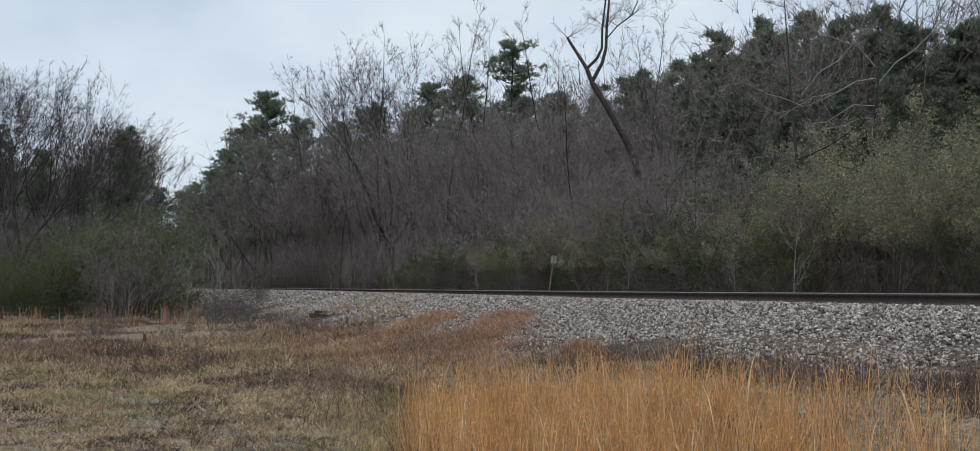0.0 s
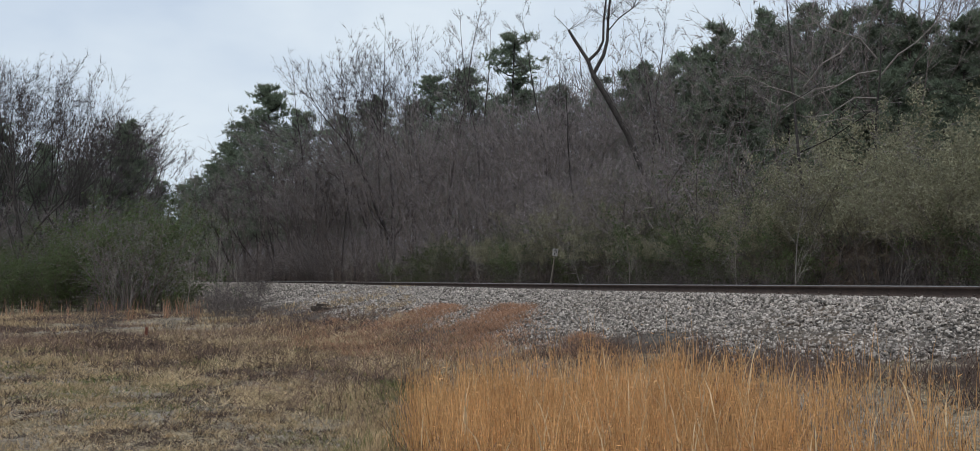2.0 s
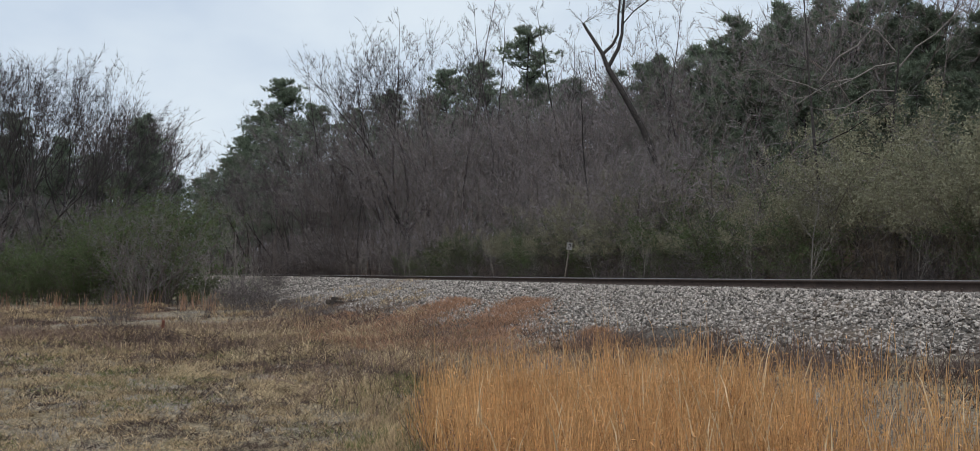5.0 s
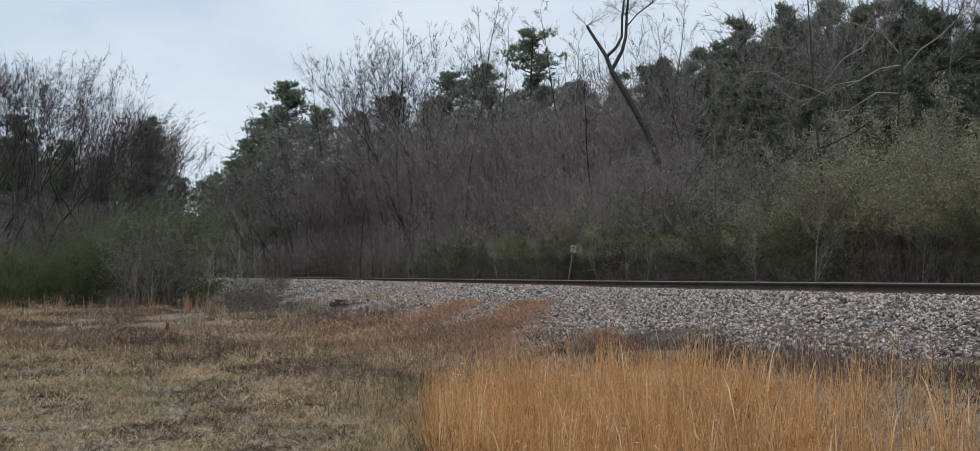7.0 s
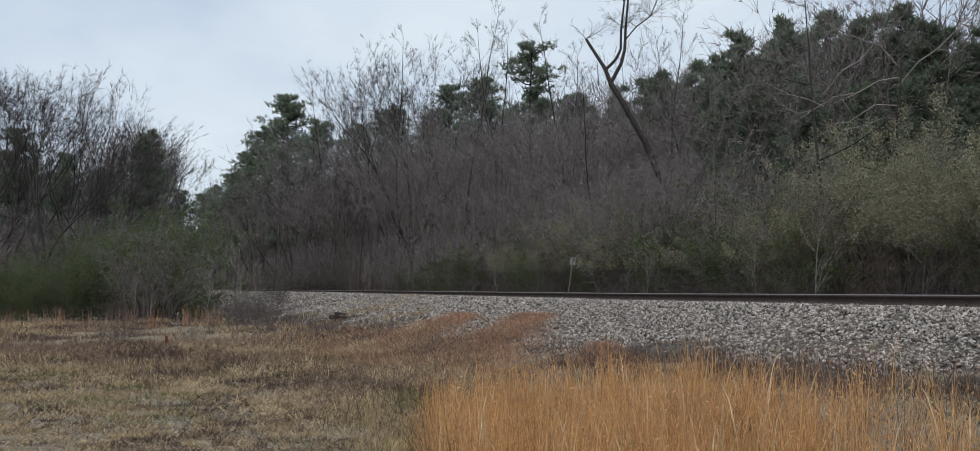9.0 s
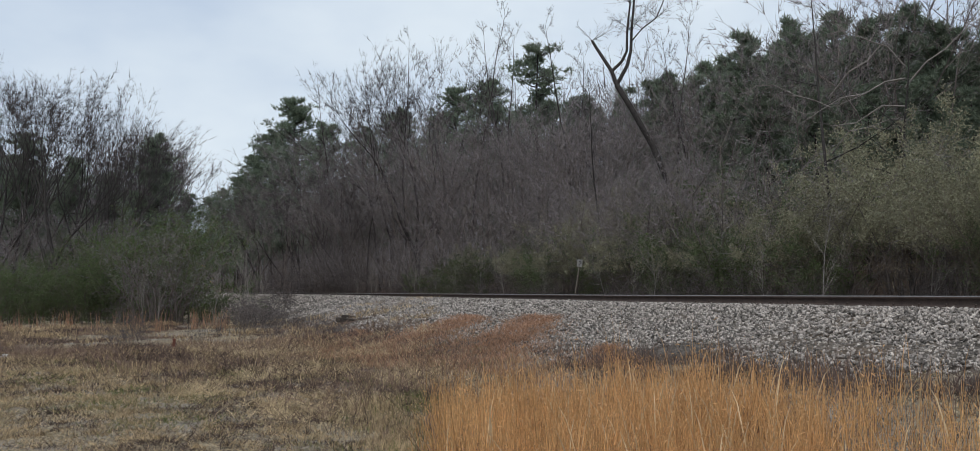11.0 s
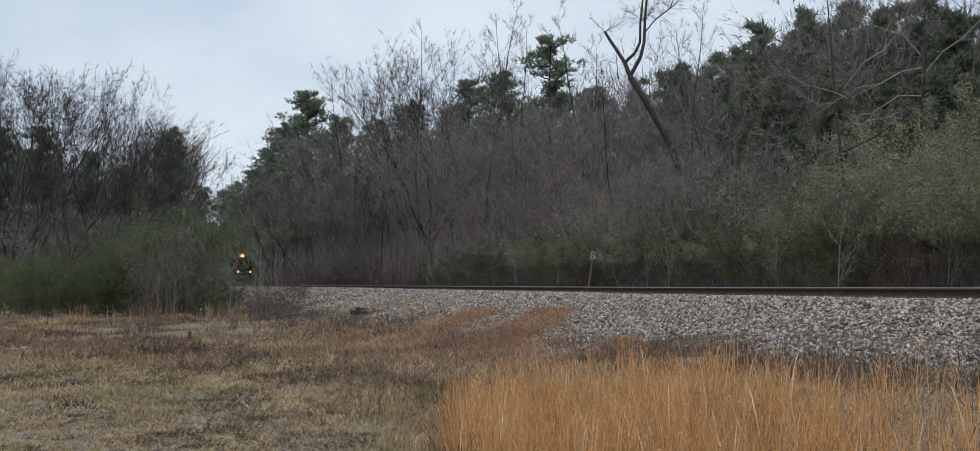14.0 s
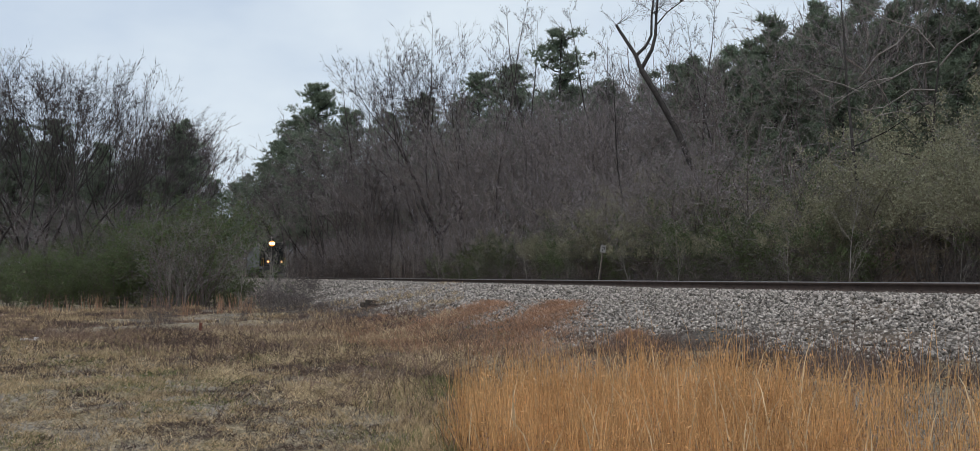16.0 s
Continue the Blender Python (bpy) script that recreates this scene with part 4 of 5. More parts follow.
# ---- the engine that comes round the bend ----
def locomotive():
    """A six-axle diesel engine, its front at +y, 22 m long, standing on the rail head at z = 0."""
    eng = tagged(new("locomotive"), "dark diesel freight locomotive with lit headlights on the track", "locomotive")
    bm = bmesh.new()
    box(bm, 0, -11, 1.25, 2.9, 21, 0.35, 0.05)
    box(bm, 0, -0.1, 0.95, 2.9, 0.25, 0.9, 0.05)
    part("frame", bm, M_LOCO_GREY, eng, "sooty grey underframe")
    bm = bmesh.new()
    box(bm, 0, -1.9, 2.2, 1.75, 2.2, 1.6, 0.14)
    part("short_hood", bm, M_LOCO, eng)
    bm = bmesh.new()
    box(bm, 0, -4.1, 2.95, 3.05, 2.4, 3.1, 0.16)
    cab = part("cab", bm, M_LOCO, eng)
    for x in (-0.85, 0.85):
        bm = bmesh.new()
        box(bm, x, -2.885, 3.55, 0.95, 0.03, 0.62, 0.01)
        part("windscreen", bm, M_WINDSCREEN, cab, "dark glass windscreen")
    bm = bmesh.new()
    box(bm, 0, -2.86, 4.40, 0.75, 0.16, 0.42, 0.04)
    part("headlight_housing", bm, M_LOCO_GREY, cab)
    # added glowing disc, wider than the lenses: the headlight's orange glare halo
    bm = bmesh.new()
    rod(bm, (0, -2.79, 4.40), (0, -2.765, 4.40), 0.36, sides=24)
    part("reflector", bm, M_LAMP_HALO, cab, "glowing orange disc standing in for lamp glare")
    for x in (-0.17, 0.17):
        bm = bmesh.new()
        rod(bm, (x, -2.79, 4.40), (x, -2.75, 4.40), 0.15, sides=20)
        part("headlight", bm, M_HEADLIGHT, cab, "glowing warm headlight")
    bm = bmesh.new()
    box(bm, 0, -12.8, 2.75, 1.9, 14.8, 2.7, 0.1)
    part("long_hood", bm, M_LOCO, eng)
    bm = bmesh.new()
    box(bm, 0, -19.0, 3.9, 3.0, 3.6, 0.7, 0.1)
    part("radiator", bm, M_LOCO_GREY, eng)
    bm = bmesh.new()
    box(bm, 0, -10.8, 0.75, 2.6, 6.5, 0.9, 0.2)
    part("fuel_tank", bm, M_LOCO_GREY, eng)
    bm = bmesh.new()
    v = [(-1.4, 0.1, 0.55), (1.4, 0.1, 0.55), (1.4, 0.45, 0.12), (-1.4, 0.45, 0.12), (-1.4, 0.0, 0.12), (1.4, 0.0, 0.12)]
    vs = [bm.verts.new(p) for p in v]
    for f in ((0, 3, 2, 1), (3, 4, 5, 2), (0, 1, 5, 4), (0, 4, 3), (1, 2, 5)):
        bm.faces.new([vs[i] for i in f])
    part("plough", bm, M_LOCO_GREY, eng)
    for x in (-0.86, 0.86):
        bm = bmesh.new()
        box(bm, x, -0.22, 1.98, 0.34, 0.18, 0.34, 0.03)
        lamp = part("ditch_light", bm, M_LOCO_GREY, eng)
        # added glowing disc behind the lens: the ditch light's glare halo
        bm = bmesh.new()
        rod(bm, (x, -0.145, 1.98), (x, -0.12, 1.98), 0.16, sides=18)
        part("reflector", bm, M_LAMP_HALO, lamp, "glowing orange disc standing in for lamp glare")
        bm = bmesh.new()
        rod(bm, (x, -0.14, 1.98), (x, -0.10, 1.98), 0.11, sides=18)
        part("lens", bm, M_DITCH, lamp, "glowing amber-white lens")
        bm = bmesh.new()
        rod(bm, (x, -0.25, 1.4), (x, -0.25, 1.85), 0.03)
        part("bracket", bm, M_LOCO_GREY, eng)
    for x in (-1.4, 1.4):
        bm = bmesh.new()
        for y in (-0.3, -1.6):
            rod(bm, (x, y, 1.4), (x, y, 2.4), 0.02)
        rod(bm, (x, -0.3, 2.4), (x, -1.6, 2.4), 0.02)
        part("handrail", bm, M_STRIPE, eng, "dull yellow handrail")
    bm = bmesh.new()
    box(bm, 0, 0.16, 0.82, 0.3, 0.5, 0.28, 0.05)
    part("coupler", bm, M_LOCO_GREY, eng)
    for y0 in (-4.2, -17.6):
        bm = bmesh.new()
        for x in (-1.05, 1.05):
            box(bm, x, y0, 0.72, 0.16, 4.6, 0.42, 0.05)
        bogie = part("truck", bm, M_LOCO_GREY, eng)
        for dy in (-1.85, 0, 1.85):
            bm = bmesh.new()
            for x in (-0.75, 0.75):
                rod(bm, (x - 0.065, y0 + dy, 0.51), (x + 0.065, y0 + dy, 0.51), 0.505, sides=24)
            rod(bm, (-0.75, y0 + dy, 0.51), (0.75, y0 + dy, 0.51), 0.09)
            part("wheelset", bm, M_RAIL, bogie)
    return eng


engine = locomotive()


def station(u, o=0.0):
    """How far along the track lies the direction u."""
    x, y = aim(u, o)
    return float(off_track(x, y)[0])


S_LATE, S_EARLY = station(-0.286), station(-0.336)
ENGINE_LATE, ENGINE_EARLY = 16.0, 11.3
SPEED = (S_EARLY - S_LATE) / (ENGINE_LATE - ENGINE_EARLY)


# ---- the sign beyond the track ----
def sign_post(x, y):
    ob = tagged(new("track_sign"), "small white weathered track sign on a leaning post", "sign")
    bm = bmesh.new()
    rod(bm, (0, 0, -0.3), (0, 0, 2.08), 0.04, 0.035, 8)
    part("post", bm, M_POST, ob)
    bm = bmesh.new()
    box(bm, 0, -0.055, 2.06, 0.24, 0.02, 0.32, 0.008)
    plate = part("plate", bm, M_SIGN, ob, "white sheet plate")
    bm = bmesh.new()
    box(bm, 0.0, -0.069, 2.13, 0.11, 0.006, 0.04)
    box(bm, 0.05, -0.069, 2.075, 0.035, 0.006, 0.07)
    box(bm, -0.02, -0.069, 2.00, 0.04, 0.006, 0.09)
    part("marking", bm, M_SIGN_MARK, plate, "faded black bars")
    for z in (1.94, 2.185):
        bm = bmesh.new()
        rod(bm, (0, -0.068, z), (0, -0.056, z), 0.012, sides=8)
        part("bolt", bm, M_POST, plate)
    ob.matrix_basis = pose(x, y, float(land(x, y)), 4, 9, -8)
    return ob


sx, sy = aim(0.088, 3.9)
sign_post(sx, sy)


SLOPE_MATS = ((8.4, 2.8, -5.9, -3.1, 14000), (4.6, 2.3, -5.7, -2.85, 11000), (2.6, 0.9, -5.0, -4.1, 2500), (14.5, 2.4, -5.4, -4.4, 3500))


# ---- grasses ----
def stuff(name, pieces, mat, label, category):
    return tagged(new(name, mesh(name, *join(pieces), mat)), label, category, kind="stuff")


def on_land(x, y):
    return np.stack([x, y, land(x, y)], axis=1)


def clumped(rng, x, y, size=0.5, keep=0.5):
    """A mask that leaves tufts and gaps."""
    n = np.sin(x / size * 2.1 + 1.7 * np.sin(y / size)) * np.sin(y / size * 1.9 + 1.3 * np.sin(x / size * 0.7))
    return n + rng.normal(0, 0.45, len(x)) > keep


rng = np.random.default_rng(17)
x, y = scatter(rng, 62000, -1.1, 6.8, 5.0, 10.2)
s, o = off_track(x, y)
edge = -0.075 * y + 0.15 * np.sin(y * 3.0) + np.abs(rng.normal(0, 0.3, len(x)))
ok = (x > edge) & (o < -6.0 + 0.5 * np.sin(s * 1.7) + rng.normal(0, 0.25, len(x))) & (o > -10.9) & (rng.uniform(size=len(x)) < np.interp(x, [1.9, 3.3], [0.74, 0.11])) & clumped(rng, x, y, 0.23, 0.05)
x, y = x[ok], y[ok]
p = on_land(x, y)
tall = rng.uniform(0.3, 0.78, len(x)) * (1 + 0.3 * np.sin(x * 5.3 + y) * np.sin(y * 4.9)) * np.where(rng.uniform(size=len(x)) < 0.06, 1.35, 1.0)
broom = stuff("broomsedge", [blades(rng, p, tall, 0.22, 0.006, 0.6), blades(rng, p + rng.normal(0, 0.03, p.shape) * [1, 1, 0], tall * 0.65, 0.7, 0.007, 1.0)],
              M_STRAW, "stand of tall golden dry broomsedge grass", "grass")
# a few stout pale stalks
k = rng.integers(0, len(p), 260)
stuff("broomsedge_stalks", [blades(rng, p[k], rng.uniform(0.45, 0.85, 260), 0.35, 0.014, 0.5)], M_STRAW_PALE, "stout bleached stalks among golden broomsedge", "grass")
# seed wisps and curled leaves on the stalks
k = rng.integers(0, len(p), 16000)
c = p[k] + np.stack([rng.normal(0, 0.06, 16000), rng.normal(0, 0.06, 16000), tall[k] * rng.uniform(0.15, 0.95, 16000)], axis=1)
stuff("broomsedge_wisps", [leaves(rng, c, 0.035, 0.01)], M_STRAW, "pale curled blades on dry broomsedge", "grass")
# brown stems and old thatch low among them
k = rng.integers(0, len(p), 9000)
c = p[k] + rng.normal(0, 0.08, (9000, 3)) * [1, 1, 0]
stuff("thatch", [blades(rng, c, rng.uniform(0.12, 0.4, 9000), 0.9, 0.008, 1.0)], M_WEED, "brown thatch low among the broomsedge", "grass")

# low tussocks with dark gaps between them
def tussocks(rng, name, n, x0, x1, y0, y1, rule, count, high, mat, label):
    x, y = scatter(rng, n, x0, x1, y0, y1)
    ok = (np.abs(x) < y * 0.64) & (rng.uniform(size=n) < np.clip((9 / y) ** 1.2, 0.12, 1)) & rule(x, y)
    p = on_land(x[ok], y[ok])
    size = rng.uniform(0.5, 1.3, len(p)) * np.clip(p[:, 1] / 11, 0.8, 1.6)
    size, p = np.repeat(size, count), np.repeat(p, count, axis=0)
    p = p + rng.normal(0, 0.045, p.shape) * [1, 1, 0] * size[:, None]
    out = np.stack([rng.normal(0, 1.0, len(p)), rng.normal(0, 1.0, len(p)), np.abs(rng.normal(0.7, 0.5, len(p)))], axis=1)
    return stuff(name, [slivers(rng, p, p + out * high * size[:, None], 0.0042 * size)], mat, label, "grass")


def open_turf(x, y):
    return x < -0.10 * y + 0.4


def brown_ground(x, y):
    return np.sin(x * 0.8 + 1.2 * np.sin(y * 0.5)) * np.sin(y * 0.9 + 0.7 * np.sin(x * 0.6)) + 0.35 * (x > -0.33 * y) > 0.12


tussocks(rng, "dry_tussocks", 9000, -16, 2, 6.5, 25, lambda x, y: open_turf(x, y) & ~brown_ground(x, y), 13, 0.05, M_TURF_BLADE, "low tussocks of pale olive-brown winter turf")
tussocks(rng, "brown_tussocks", 9000, -16, 2, 6.5, 25, lambda x, y: open_turf(x, y) & brown_ground(x, y), 13, 0.06, M_WEED_DARK, "low tussocks of dark brown dead weeds")
tussocks(rng, "straw_tussocks", 9000, -9, 2, 9, 25, lambda x, y: (x > -0.36 * y) & (x < -0.06 * y) & (y > 9.5) & (np.sin(x * 1.3 + y * 0.4) * np.sin(y * 1.1 - x * 0.5) > 0.15), 18, 0.10, M_STRAW_BLEACHED, "tussocks of pale straw-coloured dry grass")

# short turf, matted and thin
x, y = scatter(rng, 560000, -18, 3.5, 5.0, 24)
ok = (np.abs(x) < y * 0.62) & (x < -0.06 * y + 0.5 + rng.normal(0, 0.35, len(x))) & (rng.uniform(size=len(x)) < np.clip((8.5 / y) ** 1.5, 0.1, 1)) & clumped(rng, x, y, 0.35, -0.35)
p = on_land(x[ok], y[ok])
green = clumped(rng, p[:, 0], p[:, 1], 1.3, 0.85)
brown = clumped(rng, p[:, 1] * 0.8, p[:, 0], 0.9, np.where(p[:, 0] > -0.36 * p[:, 1], -0.15, 0.4)) & ~green
for name, which, mat, label in (("dry_turf", ~green & ~brown, M_STRAW_DULL, "short dry yellow-brown winter turf"), ("green_turf", green, M_GRASS_GREEN, "patches of short green winter grass"),
                                ("brown_turf", brown, M_WEED_DARK, "patches of dead brown low weeds")):
    q = p[which]
    far = np.clip(q[:, 1:2] / 9, 0.7, 2.0)
    tip = q + np.stack([rng.normal(0, 0.035, len(q)), rng.normal(0, 0.035, len(q)), np.abs(rng.normal(0.02, 0.03, len(q)))], axis=1) * far
    stuff(name, [slivers(rng, q, tip, 0.0045 * far[:, 0])], mat, label, "grass")
k = rng.integers(0, len(p), 1400)
q = np.repeat(p[k], 14, axis=0) + rng.normal(0, 0.05, (1400 * 14, 3)) * [1, 1, 0]
stuff("turf_tufts", [slivers(rng, q, q + rng.normal(0, 0.04, q.shape) * [1, 1, 0.3] + [0, 0, 0.06], 0.004)], M_STRAW_DULL, "small tufts of pale dry grass in the turf", "grass")

# dead weeds between the turf and the shrubs, and along the foot of the bank
x, y = scatter(rng, 90000, -28, 4, 9, 42)
s, o = off_track(x, y)
o = narrow(s, o)
patch = 0.5 + 0.5 * np.sin(x * 0.55 + 1.5 * np.sin(y * 0.31)) * np.sin(y * 0.42 + 0.6 * np.sin(x * 0.8))
strip_ok = (y > 18 + 2.0 * np.sin(x * 0.5)) & (o < -6.8)
foot_ok = (o > -8.5) & (o < -5.4)
side_ok = (x > -0.34 * y + 1.5 + np.sin(y)) & (x < -0.07 * y) & (y > 8)
ok = (strip_ok | (foot_ok & (rng.uniform(size=len(x)) < 0.35)) | (side_ok & (rng.uniform(size=len(x)) < 0.4))) & (np.abs(x) < y * 0.64) & (patch + rng.normal(0, 0.16, len(x)) > 0.42) & (x < np.where(foot_ok, 0.1 * y, -0.06 * y + 0.3))
p, patch, o = on_land(x[ok], y[ok]), patch[ok], o[ok]
h = rng.uniform(0.1, 0.75, len(p)) * (0.25 + 0.9 * patch) * np.where((p[:, 1] > 18) & (o < -11), 1.0, 0.5) * np.interp(p[:, 1], [18, 24, 30, 42], [1, 0.9, 0.4, 0.25])
tip = p + np.stack([rng.normal(0, 0.12, len(p)), rng.normal(0, 0.12, len(p)), h], axis=1)
mid = p + (tip - p) * rng.uniform(0.4, 0.9, (len(p), 1))
sidetip = mid + np.stack([rng.normal(0, 0.12, len(p)), rng.normal(0, 0.12, len(p)), h * 0.3], axis=1)
low = p + (tip - p) * 0.3
fine = np.interp(p[:, 1], [8, 25], [0.0035, 0.010])
lowtip = low + rng.normal(0, 0.13, p.shape) + [0, 0, 0.08]
shade = np.sin(p[:, 0] * 0.9 + 2) * np.sin(p[:, 1] * 0.7) + rng.normal(0, 0.5, len(p)) - 0.5 * (p[:, 1] < 15)
for name, which, mat, label in (("dead_weeds", shade <= 0.1, M_WEED, "dead brown weed stems"), ("dark_weeds", shade > 0.1, M_WEED_DARK, "dark purple-brown dead weed stems")):
    stuff(name, [slivers(rng, p[which], tip[which], fine[which]), slivers(rng, mid[which], sidetip[which], fine[which] * 0.8), slivers(rng, low[which], lowtip[which], fine[which] * 0.8)], mat, label, "weeds")
q = p[clumped(rng, p[:, 0], p[:, 1], 1.6, 0.55)]
stuff("dry_tufts", [blades(rng, np.repeat(q, 4, axis=0) + rng.normal(0, 0.12, (len(q) * 4, 3)) * [1, 1, 0], rng.uniform(0.06, 0.26, len(q) * 4) * np.where(np.repeat(q[:, 1], 4) < 17, 0.55, 1.0), 1.1, np.repeat(q[:, 1], 4) * 0.0006, 1.0)],
      M_STRAW_DULL, "tufts of pale dry grass among weeds", "grass")
# orange plumes before the shrubs
n = 80
bx = rng.uniform(-0.6, -0.3, n)
by = rng.uniform(34, 41, n)
q = on_land(bx * by, by)
q = np.repeat(q[clumped(rng, q[:, 0], q[:, 1], 1.2, 0.2)], 8, axis=0)
q = q + rng.normal(0, 0.12, q.shape) * [1, 1, 0]
stuff("tall_plumes", [blades(rng, q, rng.uniform(0.4, 1.0, len(q)), 0.25, 0.018, 0.6)], M_STRAW_RED, "tall russet grass plumes before the shrubs", "grass")

# green and pale clumps where the turf meets the tall grass
n = 420
u, d = rng.normal(-0.105, 0.03, n), rng.uniform(7.2, 13, n)
q = on_land(u * d, d)
q = np.repeat(q, 16, axis=0) + rng.normal(0, 0.09, (n * 16, 3)) * [1, 1, 0]
g = np.repeat((rng.uniform(size=n) < 0.14) | ((u > -0.11) & (d > 11) & (rng.uniform(size=n) < 0.7)), 16)
stuff("green_clumps", [blades(rng, q[g], rng.uniform(0.04, 0.19, g.sum()), 1.1, 0.0055, 1.0)], M_GRASS_GREEN, "clumps of green winter grass", "grass")
stuff("pale_clumps", [blades(rng, q[~g], rng.uniform(0.03, 0.15, (~g).sum()), 1.2, 0.005, 1.0)], M_STRAW_DULL, "clumps of pale dry grass", "grass")

# russet grass lying down the bank: along the track, half its breadth, lower and upper end on the slope
pieces = []
for at, half, o_lo, o_hi, n in SLOPE_MATS:
    oo = rng.uniform(o_lo, o_hi, n)
    ss = at + rng.normal(0, half * 0.5, n) * np.interp(oo, [o_lo, o_hi], [1.3, 0.5]) + 2.2 * (oo - o_lo)
    oo = spread(ss, oo)
    gx_, gy_ = along(ss, oo)
    p = np.stack([gx_, gy_, np.maximum(bed_height(ss, oo), land(gx_, gy_)) + 0.005], axis=1)
    p = p[clumped(rng, ss, oo * 0.4, 0.35, -0.35)]
    pieces.append(blades(rng, p, rng.uniform(0.05, 0.17, len(p)), 2.0, 0.0085 * np.clip(p[:, 1] / 16, 1, 2), 1.4))
stuff("slope_grass", pieces, M_STRAW_RED, "mats of russet dead grass on the bank", "grass")
n = 15000
ss, oo = rng.uniform(station(0.22, -6), station(-0.14, -6), n), rng.uniform(-7.0, -4.9, n)
oo = spread(ss, oo)
xy = np.array([along(a, b) for a, b in zip(ss, oo)])
p = on_land(xy[:, 0], xy[:, 1])[clumped(rng, xy[:, 0], xy[:, 1], 0.7, -0.3)]
g = rng.uniform(size=len(p)) < 0.45
stuff("foot_grass", [blades(rng, p[g], rng.uniform(0.06, 0.24, g.sum()), 1.1, 0.01, 1.0)], M_STRAW_DULL, "thin dry grass along the foot of the bank", "grass")
stuff("foot_weeds", [blades(rng, p[~g], rng.uniform(0.06, 0.26, (~g).sum()), 1.1, 0.008, 1.0)], M_WEED, "brown weeds along the foot of the bank", "weeds")

# dark low weeds in the toe of the ballast
n = 26000
ss = rng.uniform(-9, 24, n)
oo = spread(ss, rng.normal(-4.8, 0.4, n))
xy = np.array([along(a, b) for a, b in zip(ss, oo)])
ok = clumped(rng, xy[:, 0], xy[:, 1], 0.7, -0.1) & ((ss < 4) | (rng.uniform(size=n) < 0.2))
p = np.stack([xy[:, 0], xy[:, 1], np.maximum(land(xy[:, 0], xy[:, 1]), bed_height(ss, oo))], axis=1)[ok]
stuff("toe_weeds", [spikes(p, p + np.abs(rng.normal(0, 0.1, p.shape)) * [0, 0, 1.6] + rng.normal(0, 0.12, p.shape) * [1, 1, 0.1] + [0, 0, 0.05], 0.006)],
      M_WEED_DARK, "low dark tangle of dead weeds on stone", "weeds")

# bleached broken plants at the corner of the tall grass, purple-brown
n = 34
u, d = rng.normal(0.03, 0.04, n), rng.uniform(7.2, 8.6, n)
q = np.repeat(on_land(u * d, d), 22, axis=0)
q = q + rng.normal(0, 0.06, q.shape) * [1, 1, 0]
stuff("corner_weeds", [slivers(rng, q, q + rng.normal(0, 0.08, q.shape) + [0, 0, 0.15], 0.004)], M_WEED, "purple-brown dead weeds before the tall grass", "weeds")


# ---- small things on the ground ----
def marker(x, y):
    """A short rusty pipe with a collar."""
    ob = tagged(new("pipe_marker"), "short rust-red pipe standing among dead weeds", "pipe")
    bm = bmesh.new()
    rod(bm, (0, 0, -0.2), (0, 0, 0.25), 0.045, 0.042, 12)
    part("pipe", bm, M_RUST_PAINT, ob)
    bm = bmesh.new()
    rod(bm, (0, 0, 0.245), (0, 0, 0.275), 0.052, 0.046, 12)
    part("cap", bm, M_RUST_PAINT, ob)
    ob.matrix_basis = pose(x, y, float(land(x, y)), 3, 5, 0)


marker(-8.95, 24.0)


def old_timber(s, o, length, turn):
    """A dark bevelled block with a smaller one on it, standing in for a rut's shadow."""
    bm = bmesh.new()
    box(bm, 0, 0, 0, length, 0.22, 0.17, 0.035)
    box(bm, length * 0.42, 0.04, 0.03, length * 0.3, 0.09, 0.1, 0.02)
    ob = part("old_timber", bm, M_TIE)
    tagged(ob, "dark block standing in for a rut shadow on the ballast bank", "timber", "cast-off timbers")
    x, y = along(s, o)
    ob.matrix_basis = pose(x, y, float(bed_height(s, o)) + 0.07, 0, 6, turn)


# two added dark blocks where ruts in the gravel lie in shade
for s, o, length, turn in ((22.9, -6.4, 0.9, 60), (24.5, -6.0, 0.5, 15)):
    old_timber(s, o, length, turn)

# a scrap of white plastic at the edge of the lot
bm = bmesh.new()
box(bm, 0, 0, 0.04, 0.4, 0.16, 0.04, 0.015)
box(bm, 0.14, 0, 0.07, 0.13, 0.13, 0.06, 0.02)
scrap = tagged(part("litter", bm, M_LITTER_WHITE), "scrap of white plastic litter on turf", "litter")
lx, ly = ahead(-0.575, 20.5)
scrap.matrix_basis = pose(lx, ly, float(land(lx, ly)), 0, 3, 20)

# ---- ballast stones ----
STONE_F = np.array([(0, 2, 4), (2, 1, 4), (1, 3, 4), (3, 0, 4), (2, 0, 5), (1, 2, 5), (3, 1, 5), (0, 3, 5)])
OCTAHEDRON = np.array([(1, 0, 0), (-1, 0, 0), (0, 1, 0), (0, -1, 0), (0, 0, 1), (0, 0, -1)]) * 0.62


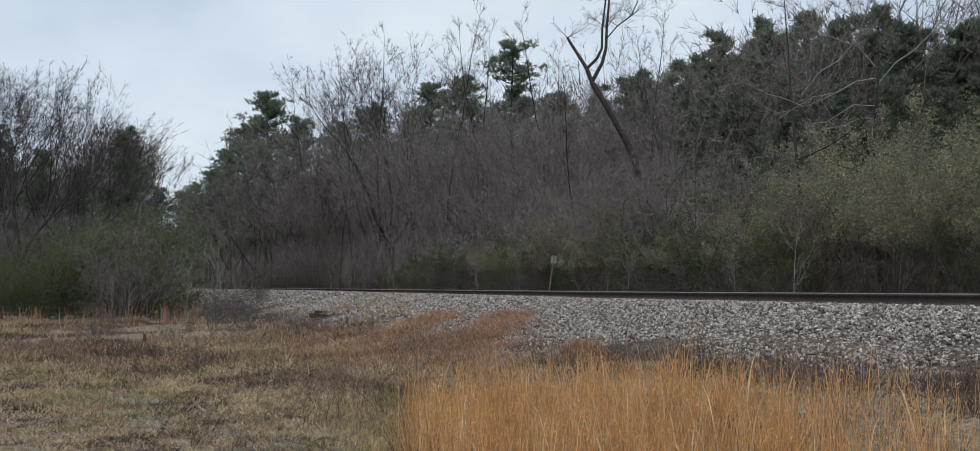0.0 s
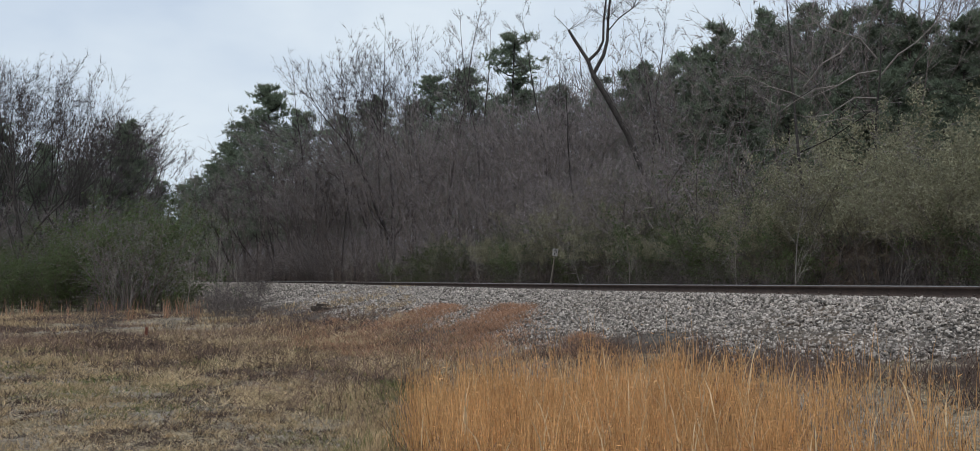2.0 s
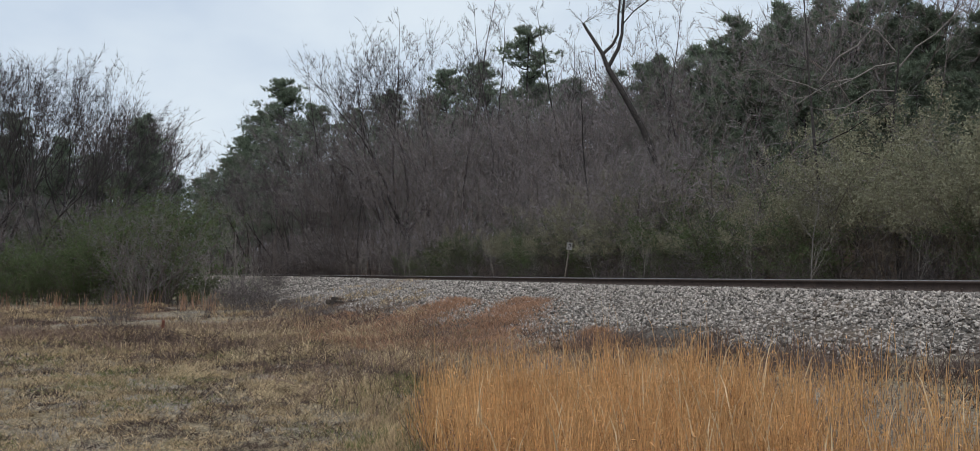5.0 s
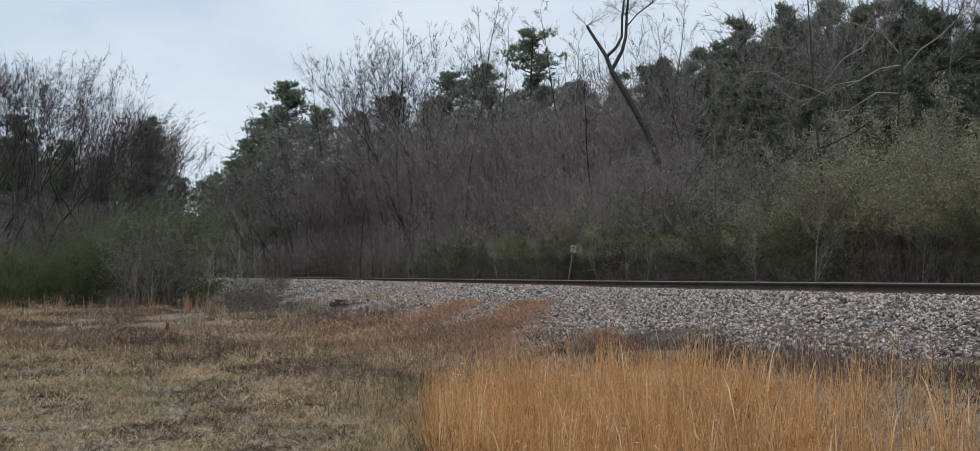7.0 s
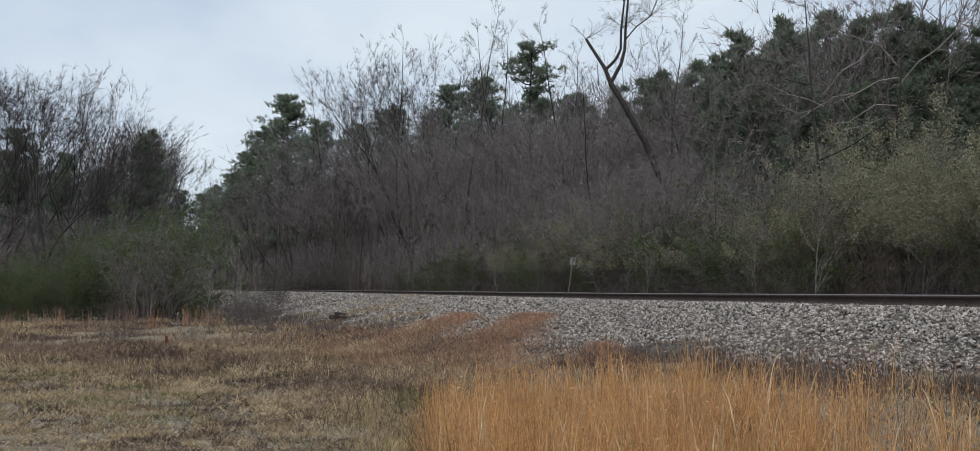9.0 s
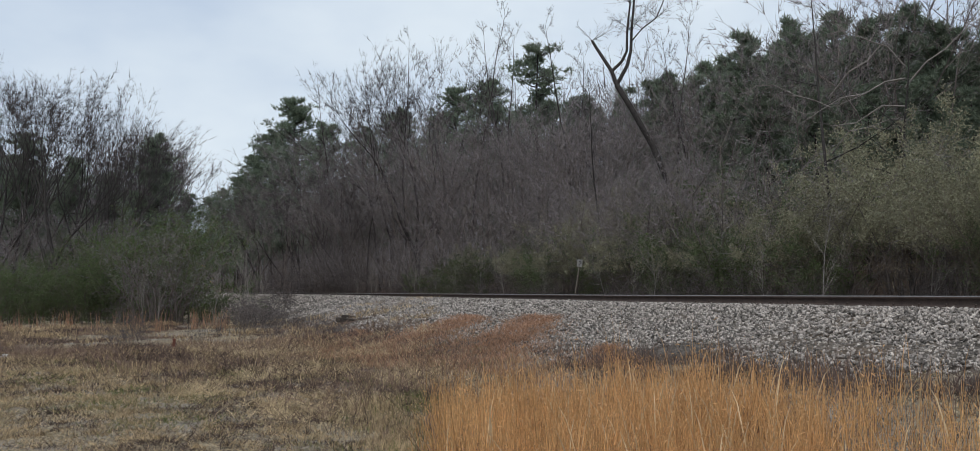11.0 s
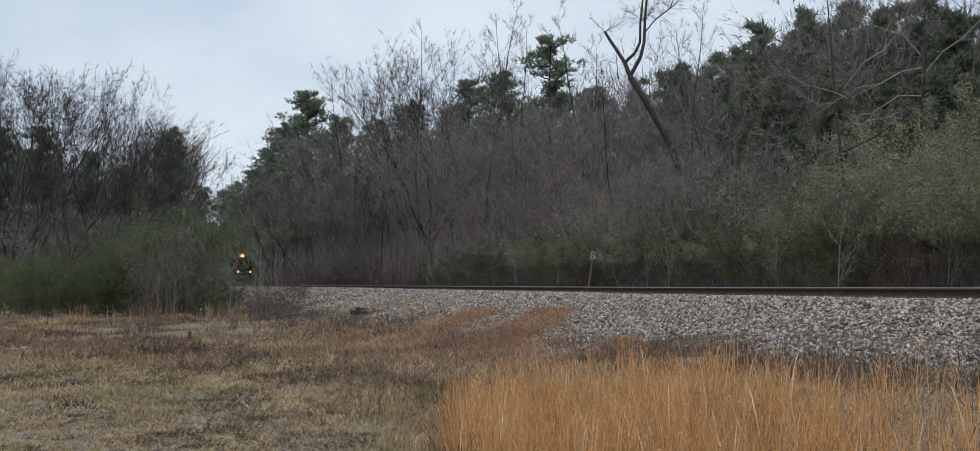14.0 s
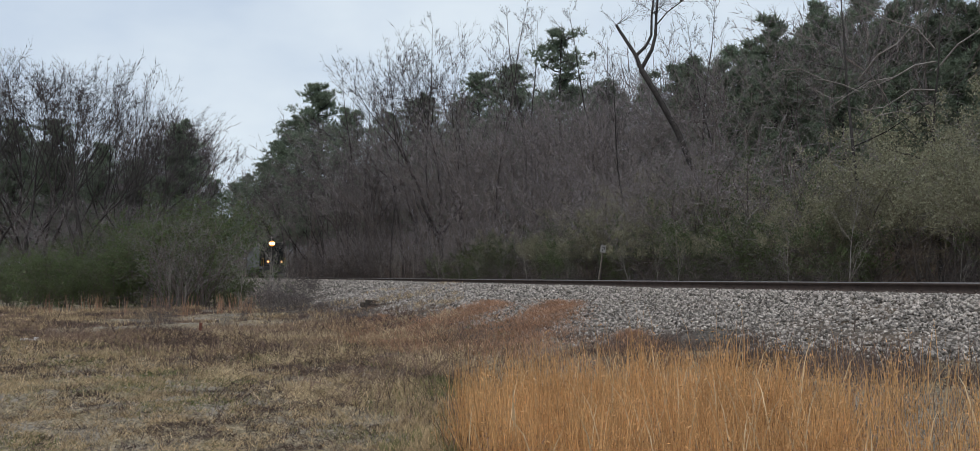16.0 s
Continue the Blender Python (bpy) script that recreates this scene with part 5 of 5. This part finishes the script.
def stone_points(rng, n):
    """n angular stones of about unit size."""
    v = OCTAHEDRON[None] * rng.uniform(0.6, 1.35, (n, 1, 3)) + rng.normal(0, 0.17, (n, 6, 3))
    q = rng.normal(size=(n, 4))
    q /= np.linalg.norm(q, axis=1, keepdims=True)
    w, a, b, c = q.T
    rot = np.stack([1 - 2 * (b * b + c * c), 2 * (a * b - c * w), 2 * (a * c + b * w), 2 * (a * b + c * w), 1 - 2 * (a * a + c * c), 2 * (b * c - a * w),
                    2 * (a * c - b * w), 2 * (b * c + a * w), 1 - 2 * (a * a + b * b)], axis=1).reshape(n, 3, 3)
    return np.einsum("nij,nkj->nki", rot, v)


rng = np.random.default_rng(29)
ss, oo, size = [], [], []
for n, s0, s1, small, big in ((46000, -9, 13, 0.026, 0.062), (20000, 13, 36, 0.045, 0.085), (14000, 36, 120, 0.08, 0.14)):
    ss.append(rng.uniform(s0, s1, n))
    oo.append(spread(ss[-1], -1.0 - rng.beta(1.0, 1.15, n) * 4.1))
    size.append(rng.uniform(small, big, n))
ss, oo, size = np.concatenate(ss), np.concatenate(oo), np.concatenate(size)
# soil and dead grass have buried the stone in places low on the bank
low = narrow(ss, oo)
bare_soil = (np.sin(ss * 0.9 + 2.2 * np.sin(oo * 0.5)) + 0.5 * np.sin(ss * 2.3 + oo) + rng.normal(0, 0.35, len(ss))) * 0.7 > np.interp(low, [-5, -4.2, -3.2], [-1.0, -0.1, 1.5])
ss, oo, size = ss[~bare_soil], oo[~bare_soil], size[~bare_soil]
sx, sy = along(ss, oo)
lift = np.where(oo > -1.6, 0.1, 0.4)
c = np.stack([sx, sy, bed_height(ss, oo) + size * rng.uniform(-0.1, 1.0, len(ss)) * lift], axis=1)
keep = np.hypot(c[:, 0] - 6.2, c[:, 1] - 10.6) > 0.62
v = (stone_points(rng, len(ss)) * size[:, None, None] + c[:, None, :])[keep]
f = (np.arange(len(v)) * 6)[:, None, None] + STONE_F[None]
stones = tagged(new("loose_ballast", mesh("loose_ballast", v.reshape(-1, 3), [f.reshape(-1, 3)], M_STONE)), kind="stuff")
stones.parent = ballast_bed
shapes = [mesh("stone", p * 0.046, [STONE_F], M_STONE_EACH) for p in stone_points(rng, 12)]
near = np.argwhere(~keep).ravel()[:300]
for i, k in enumerate(near):
    st = new("stone", shapes[i % 12])
    st.parent = ballast_bed
    st.matrix_basis = pose(*c[k], *(float(a) for a in rng.uniform(0, 360, 3)))


def motions():
    rows = []
    for i in range(17):
        s = S_LATE + SPEED * (ENGINE_LATE - i)
        x, y = along(s, 0)
        rows.append((i, pose(x, y, RAIL_TOP + float(grade(s)), 0, 0, math.degrees(THETA + s / R_CURVE) + 180)))
    walk(engine, rows)


motions()
